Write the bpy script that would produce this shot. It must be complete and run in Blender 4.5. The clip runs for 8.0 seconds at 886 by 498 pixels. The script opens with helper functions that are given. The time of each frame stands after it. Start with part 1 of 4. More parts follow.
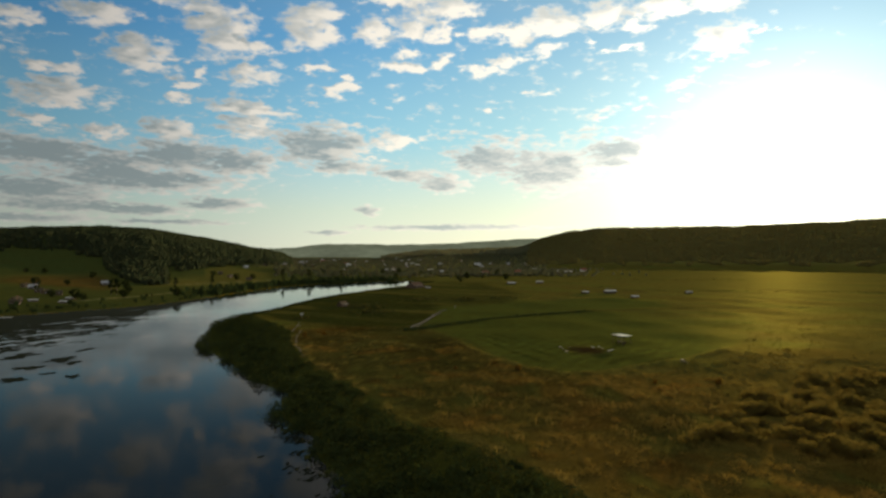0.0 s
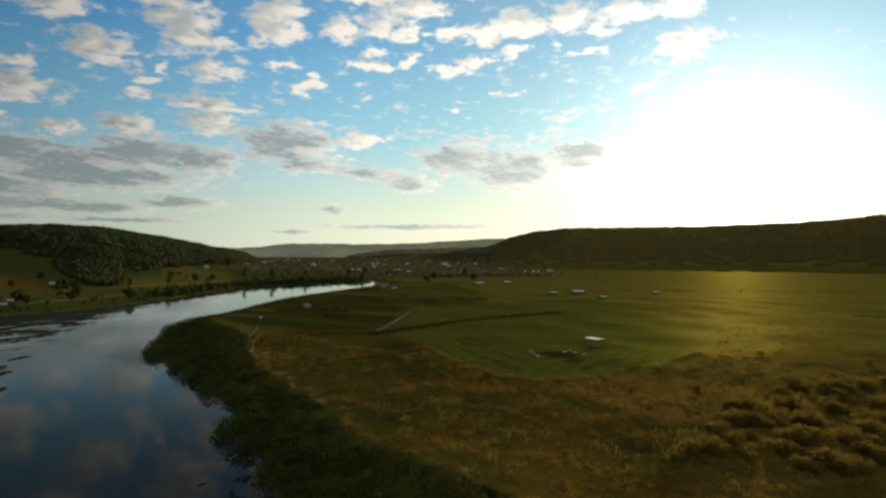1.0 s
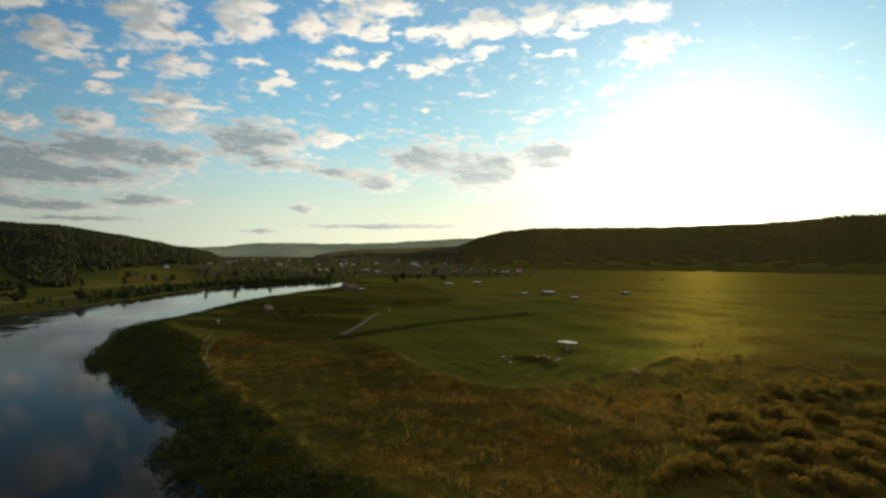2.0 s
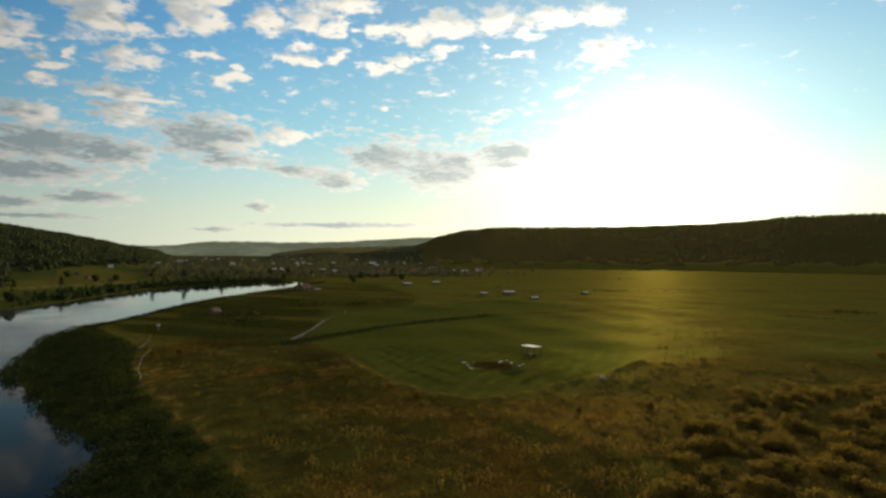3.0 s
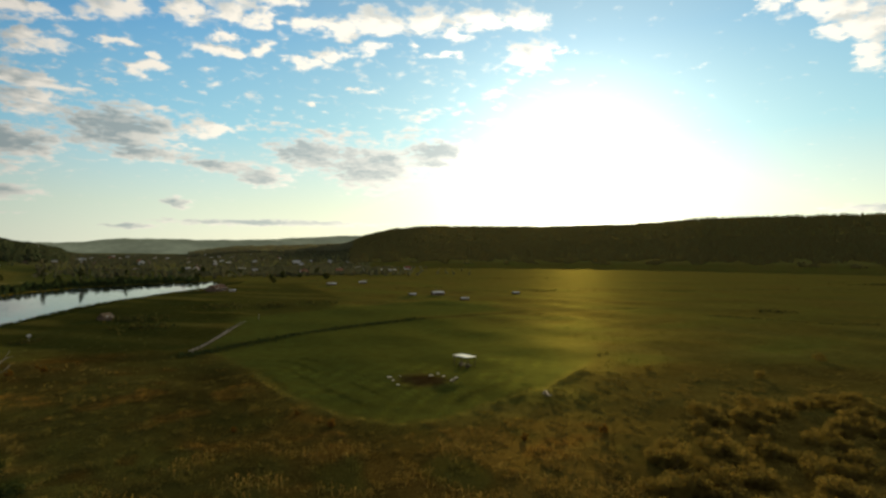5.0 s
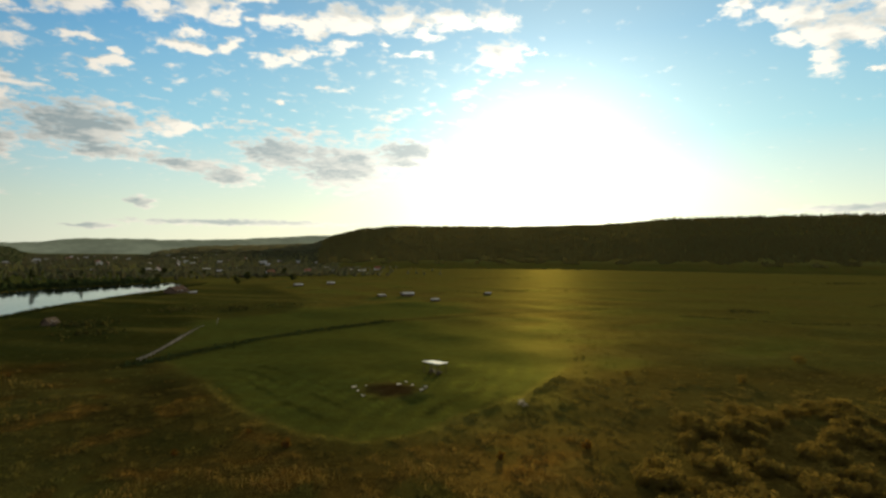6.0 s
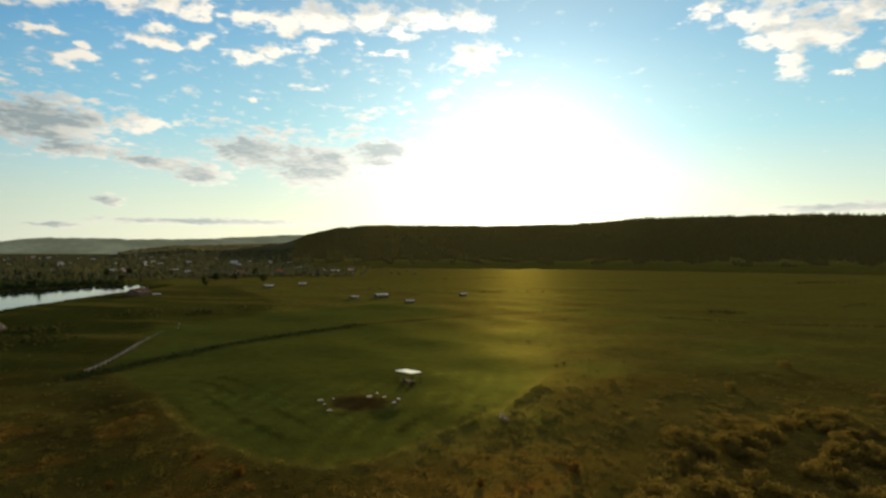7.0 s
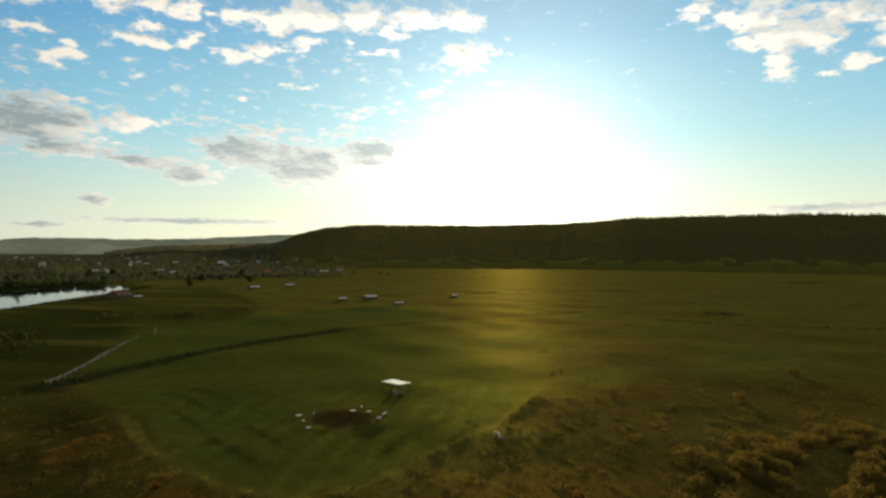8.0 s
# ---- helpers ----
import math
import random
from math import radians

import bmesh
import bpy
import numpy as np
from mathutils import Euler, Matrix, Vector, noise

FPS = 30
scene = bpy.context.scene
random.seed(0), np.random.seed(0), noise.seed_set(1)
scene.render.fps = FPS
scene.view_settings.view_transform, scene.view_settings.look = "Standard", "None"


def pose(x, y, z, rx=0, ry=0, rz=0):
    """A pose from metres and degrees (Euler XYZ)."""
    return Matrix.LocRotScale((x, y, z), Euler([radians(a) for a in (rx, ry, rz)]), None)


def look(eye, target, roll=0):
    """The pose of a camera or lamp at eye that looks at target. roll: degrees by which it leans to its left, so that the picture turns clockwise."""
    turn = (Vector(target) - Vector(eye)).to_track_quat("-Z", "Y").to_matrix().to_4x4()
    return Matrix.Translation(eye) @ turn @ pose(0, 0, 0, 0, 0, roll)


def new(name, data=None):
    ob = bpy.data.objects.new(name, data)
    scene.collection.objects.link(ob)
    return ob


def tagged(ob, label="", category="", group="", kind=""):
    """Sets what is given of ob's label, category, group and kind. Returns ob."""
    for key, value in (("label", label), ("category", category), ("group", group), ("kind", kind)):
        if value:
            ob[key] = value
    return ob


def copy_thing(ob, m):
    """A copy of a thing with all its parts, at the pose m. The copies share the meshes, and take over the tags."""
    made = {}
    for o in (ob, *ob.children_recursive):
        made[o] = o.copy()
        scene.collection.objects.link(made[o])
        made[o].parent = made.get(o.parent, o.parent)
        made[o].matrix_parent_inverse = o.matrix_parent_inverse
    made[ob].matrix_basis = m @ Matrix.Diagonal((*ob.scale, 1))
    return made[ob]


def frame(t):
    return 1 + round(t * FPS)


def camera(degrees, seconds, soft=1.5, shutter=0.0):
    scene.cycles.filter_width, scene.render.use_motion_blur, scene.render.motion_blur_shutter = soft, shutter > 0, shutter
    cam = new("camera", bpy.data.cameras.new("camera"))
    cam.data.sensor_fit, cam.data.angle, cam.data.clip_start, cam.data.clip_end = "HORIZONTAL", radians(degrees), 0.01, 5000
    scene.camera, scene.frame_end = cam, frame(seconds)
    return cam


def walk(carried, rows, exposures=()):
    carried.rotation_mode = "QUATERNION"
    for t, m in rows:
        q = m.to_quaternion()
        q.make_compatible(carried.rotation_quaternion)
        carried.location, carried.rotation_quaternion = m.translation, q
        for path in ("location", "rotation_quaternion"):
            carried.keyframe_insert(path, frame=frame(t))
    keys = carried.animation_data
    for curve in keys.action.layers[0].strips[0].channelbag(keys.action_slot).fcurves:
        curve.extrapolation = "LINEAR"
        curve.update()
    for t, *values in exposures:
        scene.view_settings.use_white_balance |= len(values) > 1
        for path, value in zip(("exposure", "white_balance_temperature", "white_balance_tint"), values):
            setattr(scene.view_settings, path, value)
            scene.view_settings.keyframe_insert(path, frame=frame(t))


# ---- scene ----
cam = camera(74.2, 8.0, soft=2.7)


def heading(x, y, z, yaw, pitch, lean):
    """A camera pose from its place, its compass heading, its tilt upwards and its lean."""
    a, p = radians(yaw), radians(pitch)
    way = (math.sin(a) * math.cos(p), math.cos(a) * math.cos(p), math.sin(p))
    return look((x, y, z), (x + way[0], y + way[1], z + way[2]), lean)


PATH = [
    (0, 0.00, -0.00, 30.00, 0.003, 0.420, -0.057),
    (0.5, 0.09, 4.46, 30.12, 1.699, 0.395, -0.019),
    (1, 0.30, 9.11, 30.21, 3.207, 0.393, 0.010),
    (2.5, 2.09, 23.43, 30.43, 8.011, 0.335, 0.136),
    (3, 2.92, 28.56, 30.56, 10.163, 0.284, 0.165),
    (3.5, 3.81, 33.31, 30.59, 12.189, 0.270, 0.213),
    (4, 5.04, 38.23, 30.64, 14.063, 0.225, 0.272),
    (4.5, 6.22, 42.98, 30.70, 15.695, 0.178, 0.339),
    (6, 10.78, 56.44, 30.62, 20.036, 0.199, 0.340),
    (6.5, 12.40, 60.81, 30.85, 21.483, 0.164, 0.315),
    (7, 14.17, 64.92, 31.15, 22.464, 0.143, 0.267),
    (7.5, 16.08, 69.08, 31.31, 22.980, 0.132, 0.242),
    (8, 17.97, 73.48, 31.58, 23.374, 0.124, 0.230),
]
walk(cam, [(t, heading(*row)) for t, *row in PATH])

# ---- light ----
SUN_AZIMUTH, SUN_HEIGHT = radians(30.0), radians(6.1)
SUN_WAY = Vector((math.sin(SUN_AZIMUTH) * math.cos(SUN_HEIGHT), math.cos(SUN_AZIMUTH) * math.cos(SUN_HEIGHT), math.sin(SUN_HEIGHT)))
scene.view_settings.exposure = 0.16


class Nodes:
    """Short ways to add and link shader nodes."""

    def __init__(self, tree):
        self.tree = tree
        tree.nodes.clear()

    def put(self, value, socket):
        if isinstance(value, bpy.types.NodeSocket):
            self.tree.links.new(value, socket)
        elif value is not None:
            socket.default_value = value

    def add(self, kind, *values):
        node = self.tree.nodes.new(kind)
        for i, value in enumerate(values):
            self.put(value, node.inputs[i])
        return node

    def math(self, op, a, b=None, c=None, clamp=False):
        node = self.add("ShaderNodeMath", a, b, c)
        node.operation, node.use_clamp = op, clamp
        return node.outputs[0]

    def layer(self, name):
        node = self.tree.nodes.new("ShaderNodeAttribute")
        node.attribute_name = name
        return node.outputs["Color"]

    def vec(self, op, a, b=None):
        node = self.add("ShaderNodeVectorMath", a, b)
        node.operation = op
        return node.outputs["Value"] if op in ("LENGTH", "DOT_PRODUCT", "DISTANCE") else node.outputs[0]

    def noise(self, vector, scale, detail=4.0, rough=0.55, distort=0.0):
        node = self.tree.nodes.new("ShaderNodeTexNoise")
        self.put(vector, node.inputs["Vector"])
        for key, value in (("Scale", scale), ("Detail", detail), ("Roughness", rough), ("Distortion", distort)):
            self.put(value, node.inputs[key])
        return node.outputs["Fac"]

    def span(self, value, lo, hi, to_lo=0.0, to_hi=1.0, smooth=True):
        node = self.tree.nodes.new("ShaderNodeMapRange")
        node.interpolation_type = "SMOOTHSTEP" if smooth else "LINEAR"
        for i, v in enumerate((value, lo, hi, to_lo, to_hi)):
            self.put(v, node.inputs[i])
        return node.outputs[0]

    def mix(self, fac, a, b, blend="MIX"):
        node = self.tree.nodes.new("ShaderNodeMix")
        node.data_type, node.blend_type = "RGBA", blend
        self.put(fac, node.inputs["Factor"])
        for value, socket in ((a, node.inputs[6]), (b, node.inputs[7])):
            self.put(value if isinstance(value, bpy.types.NodeSocket) else (*value[:3], 1.0), socket)
        return node.outputs[2]

    def scaled(self, colour, k):
        return self.vec("MULTIPLY", colour, self.add("ShaderNodeCombineXYZ", k, k, k).outputs[0])


# clouds: azimuth, height over the horizon, half width, half height, in degrees
RIVER_PUFFS = [  # lit heaps over the river
    (-30.5, 19.6, 3.3, 1), (-36.1, 18.3, 2.2, 0.8), (-27.1, 16.8, 2.7, 1.6), (-20.6, 19.5, 2.8, 2.2), (-22.8, 21.6, 4, 0.7), (-17.1, 18.7, 1.5, 0.7), (-18, 16.4, 2.1, 1.1), (-12.8, 20.6, 2.7, 2.1),
    (-34, 14.7, 2, 0.5), (-33.3, 12.9, 3.4, 1.1), (-22.5, 16, 1, 0.5), (-23.9, 14.9, 0.9, 0.4), (-24.2, 13.7, 1.3, 0.4), (-10.1, 15.5, 1.2, 0.9), (-12.2, 17.2, 1.4, 0.4), (-18.6, 13.2, 4.2, 0.7),
    (-18.4, 11.7, 2.7, 1.2), (-25.1, 10.7, 2.2, 1.2), (-30.3, 10.1, 1.7, 0.6), (-34.6, 10.7, 1.7, 0.4), (-5.2, 10.8, 2.3, 0.7), (-40.2, 16, 2.9, 1.2), (-39.9, 12.5, 2, 0.8), (-9, 16.7, 0.9, 0.3),
]
GREY_BANKS = [  # flat grey banks low over the valley
    (-11.7, 10.2, 4.7, 2.1), (-34.6, 8.3, 4.4, 1.4), (-29.4, 7.6, 4.6, 1.4), (-24.1, 8.7, 4.3, 1.7), (-19.4, 8.4, 3.6, 1.4), (-27.3, 6.5, 8.5, 1.2), (-34.2, 5.2, 5.2, 1.2), (-27.3, 3.8, 4.3, 0.52),
    (-20.8, 4.5, 3.4, 0.65), (-32.7, 4, 5.4, 0.65), (-9.5, 8.2, 3.4, 0.65), (10.4, 8, 4.4, 2.3), (16.4, 9.2, 3.5, 1.5), (4.5, 9.1, 3.9, 1.6), (0.1, 6.8, 2.4, 0.91), (-3.3, 7.6, 2.9, 0.65),
    (-7.2, 4.1, 1.3, 0.52), (0.9, 2.5, 9.6, 0.3), (-10.9, 2, 2.2, 0.2), (-25, 2.8, 5.4, 0.2), (-35.7, 2.9, 5.8, 0.4), (-42, 6.1, 4.3, 2.1),
    (40.8, 7.9, 1.6, 0.4), (39.2, 9.3, 0.7, 0.3), (56.5, 3.6, 5.5, 0.45),
]
HIGH_PUFFS = [  # the broken field high ahead
    (-6.9, 20.5, 1.6, 1.3), (-4.4, 23.2, 3.4, 0.5), (-2.9, 21.3, 2.5, 1.2), (-0.3, 20.8, 1.4, 1), (-3.3, 19.2, 1.4, 0.5), (1.2, 22.7, 3.2, 1.1), (3.7, 20.3, 1.4, 0.6), (-3.8, 17.7, 2.5, 0.5),
    (0.1, 18.1, 1.1, 0.8), (3.7, 17.5, 2, 0.5), (6.4, 18.3, 1.4, 0.7), (9.8, 18.9, 1.7, 0.6), (6.7, 20.5, 2.7, 0.7), (11, 21, 3.3, 1), (15, 21.5, 3.2, 1.2), (14.4, 19.3, 1, 0.4),
    (17, 18.6, 1.6, 0.3), (18.5, 20.3, 1.3, 0.7), (21.2, 21.5, 3.1, 0.9), (25, 21.1, 2.4, 0.8), (25.6, 18.3, 2.6, 1.4), (28.5, 18.7, 0.9, 0.4), (6.4, 25.2, 11, 1.4), (-15.4, 24.5, 7.7, 1.1),
]
WISPS = [  # thin shreds between them
    (6.7, 11, 4.3, 0.6), (13.9, 11.1, 3.1, 0.8), (-0.8, 11.1, 2.2, 0.4), (9.9, 15.2, 1.2, 0.3), (8.5, 15.3, 0.7, 0.2), (16.5, 13.4, 2.1, 0.5), (14.3, 12.7, 1.5, 0.5), (17.2, 15.9, 1, 0.2),
    (21.7, 14.8, 1.3, 0.3), (2, 11.4, 1.7, 0.4), (-9, 12.1, 1.6, 0.3), (-13, 13.9, 0.7, 0.3), (-5.7, 8.7, 1.6, 0.4), (4.2, 13.7, 0.7, 0.2),
]
DOWNSTREAM = [  # the heaps past the sun
    (47.1, 20.8, 1.8, 0.9), (51.4, 19.8, 2.7, 1.4), (53.9, 17.8, 2.5, 1.2), (53.3, 15.8, 1.3, 1.2), (50.6, 17.7, 1.5, 0.6), (56.3, 17.2, 2.1, 1.2), (57.7, 18.7, 2.8, 1.2), (58.5, 15, 1.3, 0.5),
    (56.4, 14.4, 0.7, 0.3), (61.6, 17, 2, 1.6),
]


def build_world():
    world = bpy.data.worlds.new("sky")
    scene.world = world
    world.use_nodes = True
    n = Nodes(world.node_tree)
    way = n.vec("NORMALIZE", n.add("ShaderNodeTexCoord").outputs["Generated"])
    sky = n.add("ShaderNodeTexSky")
    sky.sky_type, sky.sun_disc, sky.sun_elevation, sky.sun_rotation = "NISHITA", False, SUN_HEIGHT, SUN_AZIMUTH
    sky.altitude, sky.air_density, sky.dust_density, sky.ozone_density = 100, 1.0, 1.2, 2.5
    clear = n.mix(1.0, n.scaled(sky.outputs[0], SKY_STRENGTH), (0.75, 1.1, 1.6), "MULTIPLY")
    xyz = n.add("ShaderNodeSeparateXYZ", way).outputs
    high = n.math("MULTIPLY", n.math("ARCSINE", xyz[2]), 57.296)
    azim = n.math("MULTIPLY", n.math("ARCTAN2", xyz[0], xyz[1]), 57.296)
    # the evening air: deep blue overhead, pale towards the horizon
    air = n.tree.nodes.new("ShaderNodeValToRGB")
    n.put(n.span(high, 0, 45, 0, 1, False), air.inputs[0])
    stops = ((0.0, (0.73, 0.76, 0.62)), (0.09, (0.56, 0.67, 0.56)), (0.24, (0.205, 0.505, 0.66)), (0.44, (0.045, 0.285, 0.57)), (0.62, (0.06, 0.20, 0.40)), (1.0, (0.22, 0.22, 0.20)))
    while len(air.color_ramp.elements) < len(stops):
        air.color_ramp.elements.new(0.5)
    for element, (at, colour) in zip(air.color_ramp.elements, stops):
        element.position, element.color = at, (*colour, 1)
    clear = n.mix(0.85, clear, air.outputs[0])
    # the bright ring of forward-scattered light about the sun
    off = n.math("MULTIPLY", n.math("ARCCOSINE", n.math("MINIMUM", n.vec("DOT_PRODUCT", way, tuple(SUN_WAY)), 0.99999)), 57.296)
    near = n.math("POWER", 2.718, n.math("DIVIDE", off, -4.5))
    wide = n.math("POWER", 2.718, n.math("DIVIDE", off, -22.0))
    ring = n.vec("ADD", n.scaled((0.99, 1.0, 0.92), n.math("MULTIPLY", near, 1.9)), n.scaled((0.92, 1.0, 0.84), n.math("MULTIPLY", wide, 0.56)))
    clear = n.mix(n.span(off, 60, 12, 0.0, 1.0), clear, n.mix(1.0, clear, (1.13, 1.0, 0.83), "MULTIPLY"))
    clear = n.vec("ADD", n.scaled(clear, n.span(off, 32, 72, 1.0, 0.5)), ring)
    # the layer of broken cloud
    flat = n.math("ADD", n.math("MAXIMUM", xyz[2], 0.0), 0.19)
    plane = n.add("ShaderNodeCombineXYZ", n.math("DIVIDE", xyz[0], flat), n.math("DIVIDE", xyz[1], flat), 0.0).outputs[0]
    # ragged edges: the field is bent by a small swirl before the clouds are laid out
    swirl = n.tree.nodes.new("ShaderNodeTexNoise")
    n.put(plane, swirl.inputs["Vector"])
    for key, value in (("Scale", 9.0), ("Detail", 4.0), ("Roughness", 0.65)):
        n.put(value, swirl.inputs[key])
    bent = n.vec("MULTIPLY", n.vec("SUBTRACT", swirl.outputs["Color"], (0.5, 0.5, 0.5)), (6.0, 2.4, 0.0))
    spot = n.vec("ADD", n.add("ShaderNodeCombineXYZ", azim, high, 0.0).outputs[0], n.scaled(bent, n.span(high, 0, 14, 0.15, 1.0, False)))

    def bank(clouds, full, where):
        most = None
        for a, e, w, h in clouds:
            away = n.vec("LENGTH", n.vec("MULTIPLY", n.vec("SUBTRACT", where, (a, e, 0)), (1 / w, 1 / h, 0)))
            most = away if most is None else n.math("MINIMUM", most, away)
        return n.span(most, 1.75, 0.2, 0.0, full)

    heaps = RIVER_PUFFS + HIGH_PUFFS + DOWNSTREAM
    dull = bank(GREY_BANKS, 1.25, spot)
    cover = n.math("MAXIMUM", dull, bank(heaps, 1.1, spot))
    # the same clouds a little nearer the sun: what stands between a place and its light
    sunward = n.vec("NORMALIZE", n.vec("SUBTRACT", (math.degrees(SUN_AZIMUTH), math.degrees(SUN_HEIGHT) - 6, 0), spot))
    nearer = n.vec("ADD", spot, n.vec("MULTIPLY", sunward, (1.3, 1.3, 0)))
    screen = n.math("SUBTRACT", n.math("MAXIMUM", bank(GREY_BANKS, 1.25, nearer), bank(heaps, 1.1, nearer)), cover)
    cover = n.math("MAXIMUM", cover, bank(WISPS, 0.72, spot))
    # unseen cloud behind and overhead, added to whiten the light on the land
    behind = n.span(n.math("ABSOLUTE", azim), 70, 120, 0.0, 0.85)
    cover = n.math("MAXIMUM", cover, n.math("MAXIMUM", behind, n.span(high, 27, 40, 0.0, 0.9)))
    # stray shreds all through the river side
    cover = n.math("MAXIMUM", cover, n.math("MULTIPLY", n.math("MULTIPLY", n.span(high, 5, 9), n.span(azim, 34, 26)), 0.2))

    def puffs(where, detail, swell):
        return n.math("MULTIPLY_ADD", n.noise(where, 14.0, detail, 0.6, 0.3), swell, swell * -0.5)

    fine = n.math("SUBTRACT", n.noise(plane, 38.0, 3.0, 0.55), 0.5)
    heaped = n.math("SUBTRACT", n.math("ADD", puffs(plane, 3.5, 2.5), cover), 0.52)
    amount = n.math("MULTIPLY_ADD", fine, 0.7, heaped)
    veil = n.span(amount, -0.25, 0.5)
    # the side of each heap away from the sun, and the thick of the flat banks, go grey
    turned = n.math("SUBTRACT", puffs(n.vec("ADD", plane, tuple(SUN_WAY * 0.05)), 1.5, 2.5), puffs(plane, 1.5, 2.5))
    thick = n.span(heaped, -0.1, 0.95)
    deep = n.span(n.math("SUBTRACT", n.math("ADD", puffs(plane, 2.0, 1.5), cover), 0.52), -0.25, 0.9)
    streaks = n.noise(n.vec("MULTIPLY", spot, (0.16, 0.75, 0.0)), 1.0, 3.0, 0.6)
    grey = n.math("MULTIPLY", n.span(n.math("MULTIPLY_ADD", turned, 0.5, screen), -0.6, 0.4), n.math("MULTIPLY_ADD", thick, 0.55, 0.33))
    grey = n.math("MULTIPLY", grey, n.math("MULTIPLY", n.span(off, 32, 58, 1.0, 1.35), n.span(dull, 0.2, 1.1, 1.0, 0.6)))
    grey = n.math("ADD", grey, n.math("MULTIPLY", n.math("MULTIPLY", n.span(dull, 0.1, 1.2, 0.0, 1.0), deep), n.span(streaks, 0.34, 0.66, 0.42, 1.0)), None, True)
    lit = n.vec("ADD", n.scaled(n.mix(n.span(off, 32, 66), (0.87, 0.79, 0.66), (0.82, 0.76, 0.68)), n.math("ADD", n.span(off, 30, 68, 0.93, 0.53), n.span(off, 80, 125, 0.0, 0.4))), n.scaled((1.0, 0.95, 0.82), n.math("MULTIPLY", wide, 0.8)))
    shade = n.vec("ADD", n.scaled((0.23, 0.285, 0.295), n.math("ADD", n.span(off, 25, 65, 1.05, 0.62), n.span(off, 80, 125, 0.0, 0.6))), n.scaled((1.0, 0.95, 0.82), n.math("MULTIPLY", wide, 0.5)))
    cloud = n.vec("ADD", n.mix(grey, lit, shade), n.scaled((1.0, 0.97, 0.86), n.math("MULTIPLY", near, n.span(grey, 0.2, 1.0, 2.0, 0.9))))
    above = n.math("MULTIPLY", n.span(high, 0.5, 1.6), n.span(high, 2.0, 8.0, 0.85, 1.0))
    out = n.mix(n.math("MULTIPLY", n.math("MULTIPLY", veil, above), 0.93), clear, cloud)
    back = n.add("ShaderNodeBackground", out, 1.0)
    n.add("ShaderNodeOutputWorld", back.outputs[0])


SKY_STRENGTH = 0.1
build_world()
lamp = bpy.data.lights.new("sun", "SUN")
lamp.energy, lamp.angle, lamp.color = 5.0, radians(0.53), (1.0, 0.81, 0.5)
new("sun", lamp).matrix_world = look(SUN_WAY * 100, (0, 0, 0))

# ---- the lie of the land ----
WATER = -2.5
SHORE_EAST = [(-25, -500), (-4, -60), (-8, 40), (-13.8, 77.7), (-16.5, 84), (-20.2, 89.5), (-23, 95), (-22.8, 101), (-27, 104.6), (-31.2, 109.2), (-34.8, 115.6), (-36, 122), (-34.6, 128), (-36.4, 134),
              (-46, 143.7), (-54.7, 155.7), (-64.4, 171.5), (-73, 180.7), (-84, 199), (-89, 210), (-98, 244), (-107, 268), (-105, 300), (-102, 340), (-99, 371), (-96, 406), (-90, 446), (-80, 480), (-68, 515), (-53, 555), (-36, 600), (-28, 650)]
SHORE_WEST = [(-45, 700), (-91, 660), (-133, 617), (-157, 570), (-168, 500), (-172, 440), (-176, 400), (-184, 367), (-198, 340), (-218, 321), (-232, 300), (-262, 200),
              (-250, 50), (-240, -500)]
BRINK = [(40, -500), (30, 20), (19, 72), (10, 85), (2, 95), (-9, 109), (-20, 133), (-40, 170), (-53, 205), (-58, 228), (-80, 264), (-92, 284), (-90, 305), (-83, 340), (-78, 371),
         (-74, 406), (-68, 446), (-58, 480), (-46, 515), (-31, 555), (-14, 600), (-6, 650)]
LEFT_HILL = [(-180, 1.5), (-60, 2.0), (-45, 1.9), (-37.1, 2.0), (-33.8, 2.2), (-30.2, 2.3), (-26.8, 2.2), (-23.7, 1.7), (-20.3, 1.1), (-17.9, 0.6), (-15.3, 0.1), (-13.5, -1.1), (180, -1.1)]
FAR_HILL = [(-180, 0.4), (-25, 0.5), (-15.3, 0.5), (-14, 0.6), (-12.8, 0.8), (-11.3, 0.91), (-8.2, 0.94), (-5.5, 0.86), (-3, 0.89), (1, 0.99), (2.5, 0.95), (5, 0.85), (20, 0.8), (180, 0.4)]
RIGHT_HILL = [(-180, -1.1), (-9, -1.1), (-5, 0.0), (-2, 0.36), (3, 0.5), (7.3, 0.66), (8.3, 0.95), (9.6, 1.6), (12.2, 2.2), (15, 2.5), (19.6, 2.5), (27, 2.5), (35, 2.7), (40, 3.05), (45, 3.15), (54, 3.15),
              (58, 3.0), (61, 2.8), (90, 2.5), (180, 1.5)]


def line_distance(x, y, line):
    best = np.full(x.shape, 1e9)
    for (ax, ay), (bx, by) in zip(line, line[1:]):
        dx, dy = bx - ax, by - ay
        s = np.clip(((x - ax) * dx + (y - ay) * dy) / (dx * dx + dy * dy), 0, 1)
        best = np.minimum(best, np.hypot(x - ax - s * dx, y - ay - s * dy))
    return best


def inside(x, y, ring):
    hit = np.zeros(x.shape, bool)
    for (ax, ay), (bx, by) in zip(ring, ring[1:] + ring[:1]):
        if ay != by:
            hit ^= ((ay > y) != (by > y)) & (x < (bx - ax) * (y - ay) / (by - ay) + ax)
    return hit


def smooth(v, lo, hi):
    s = np.clip((v - lo) / (hi - lo), 0, 1)
    return s * s * (3 - 2 * s)


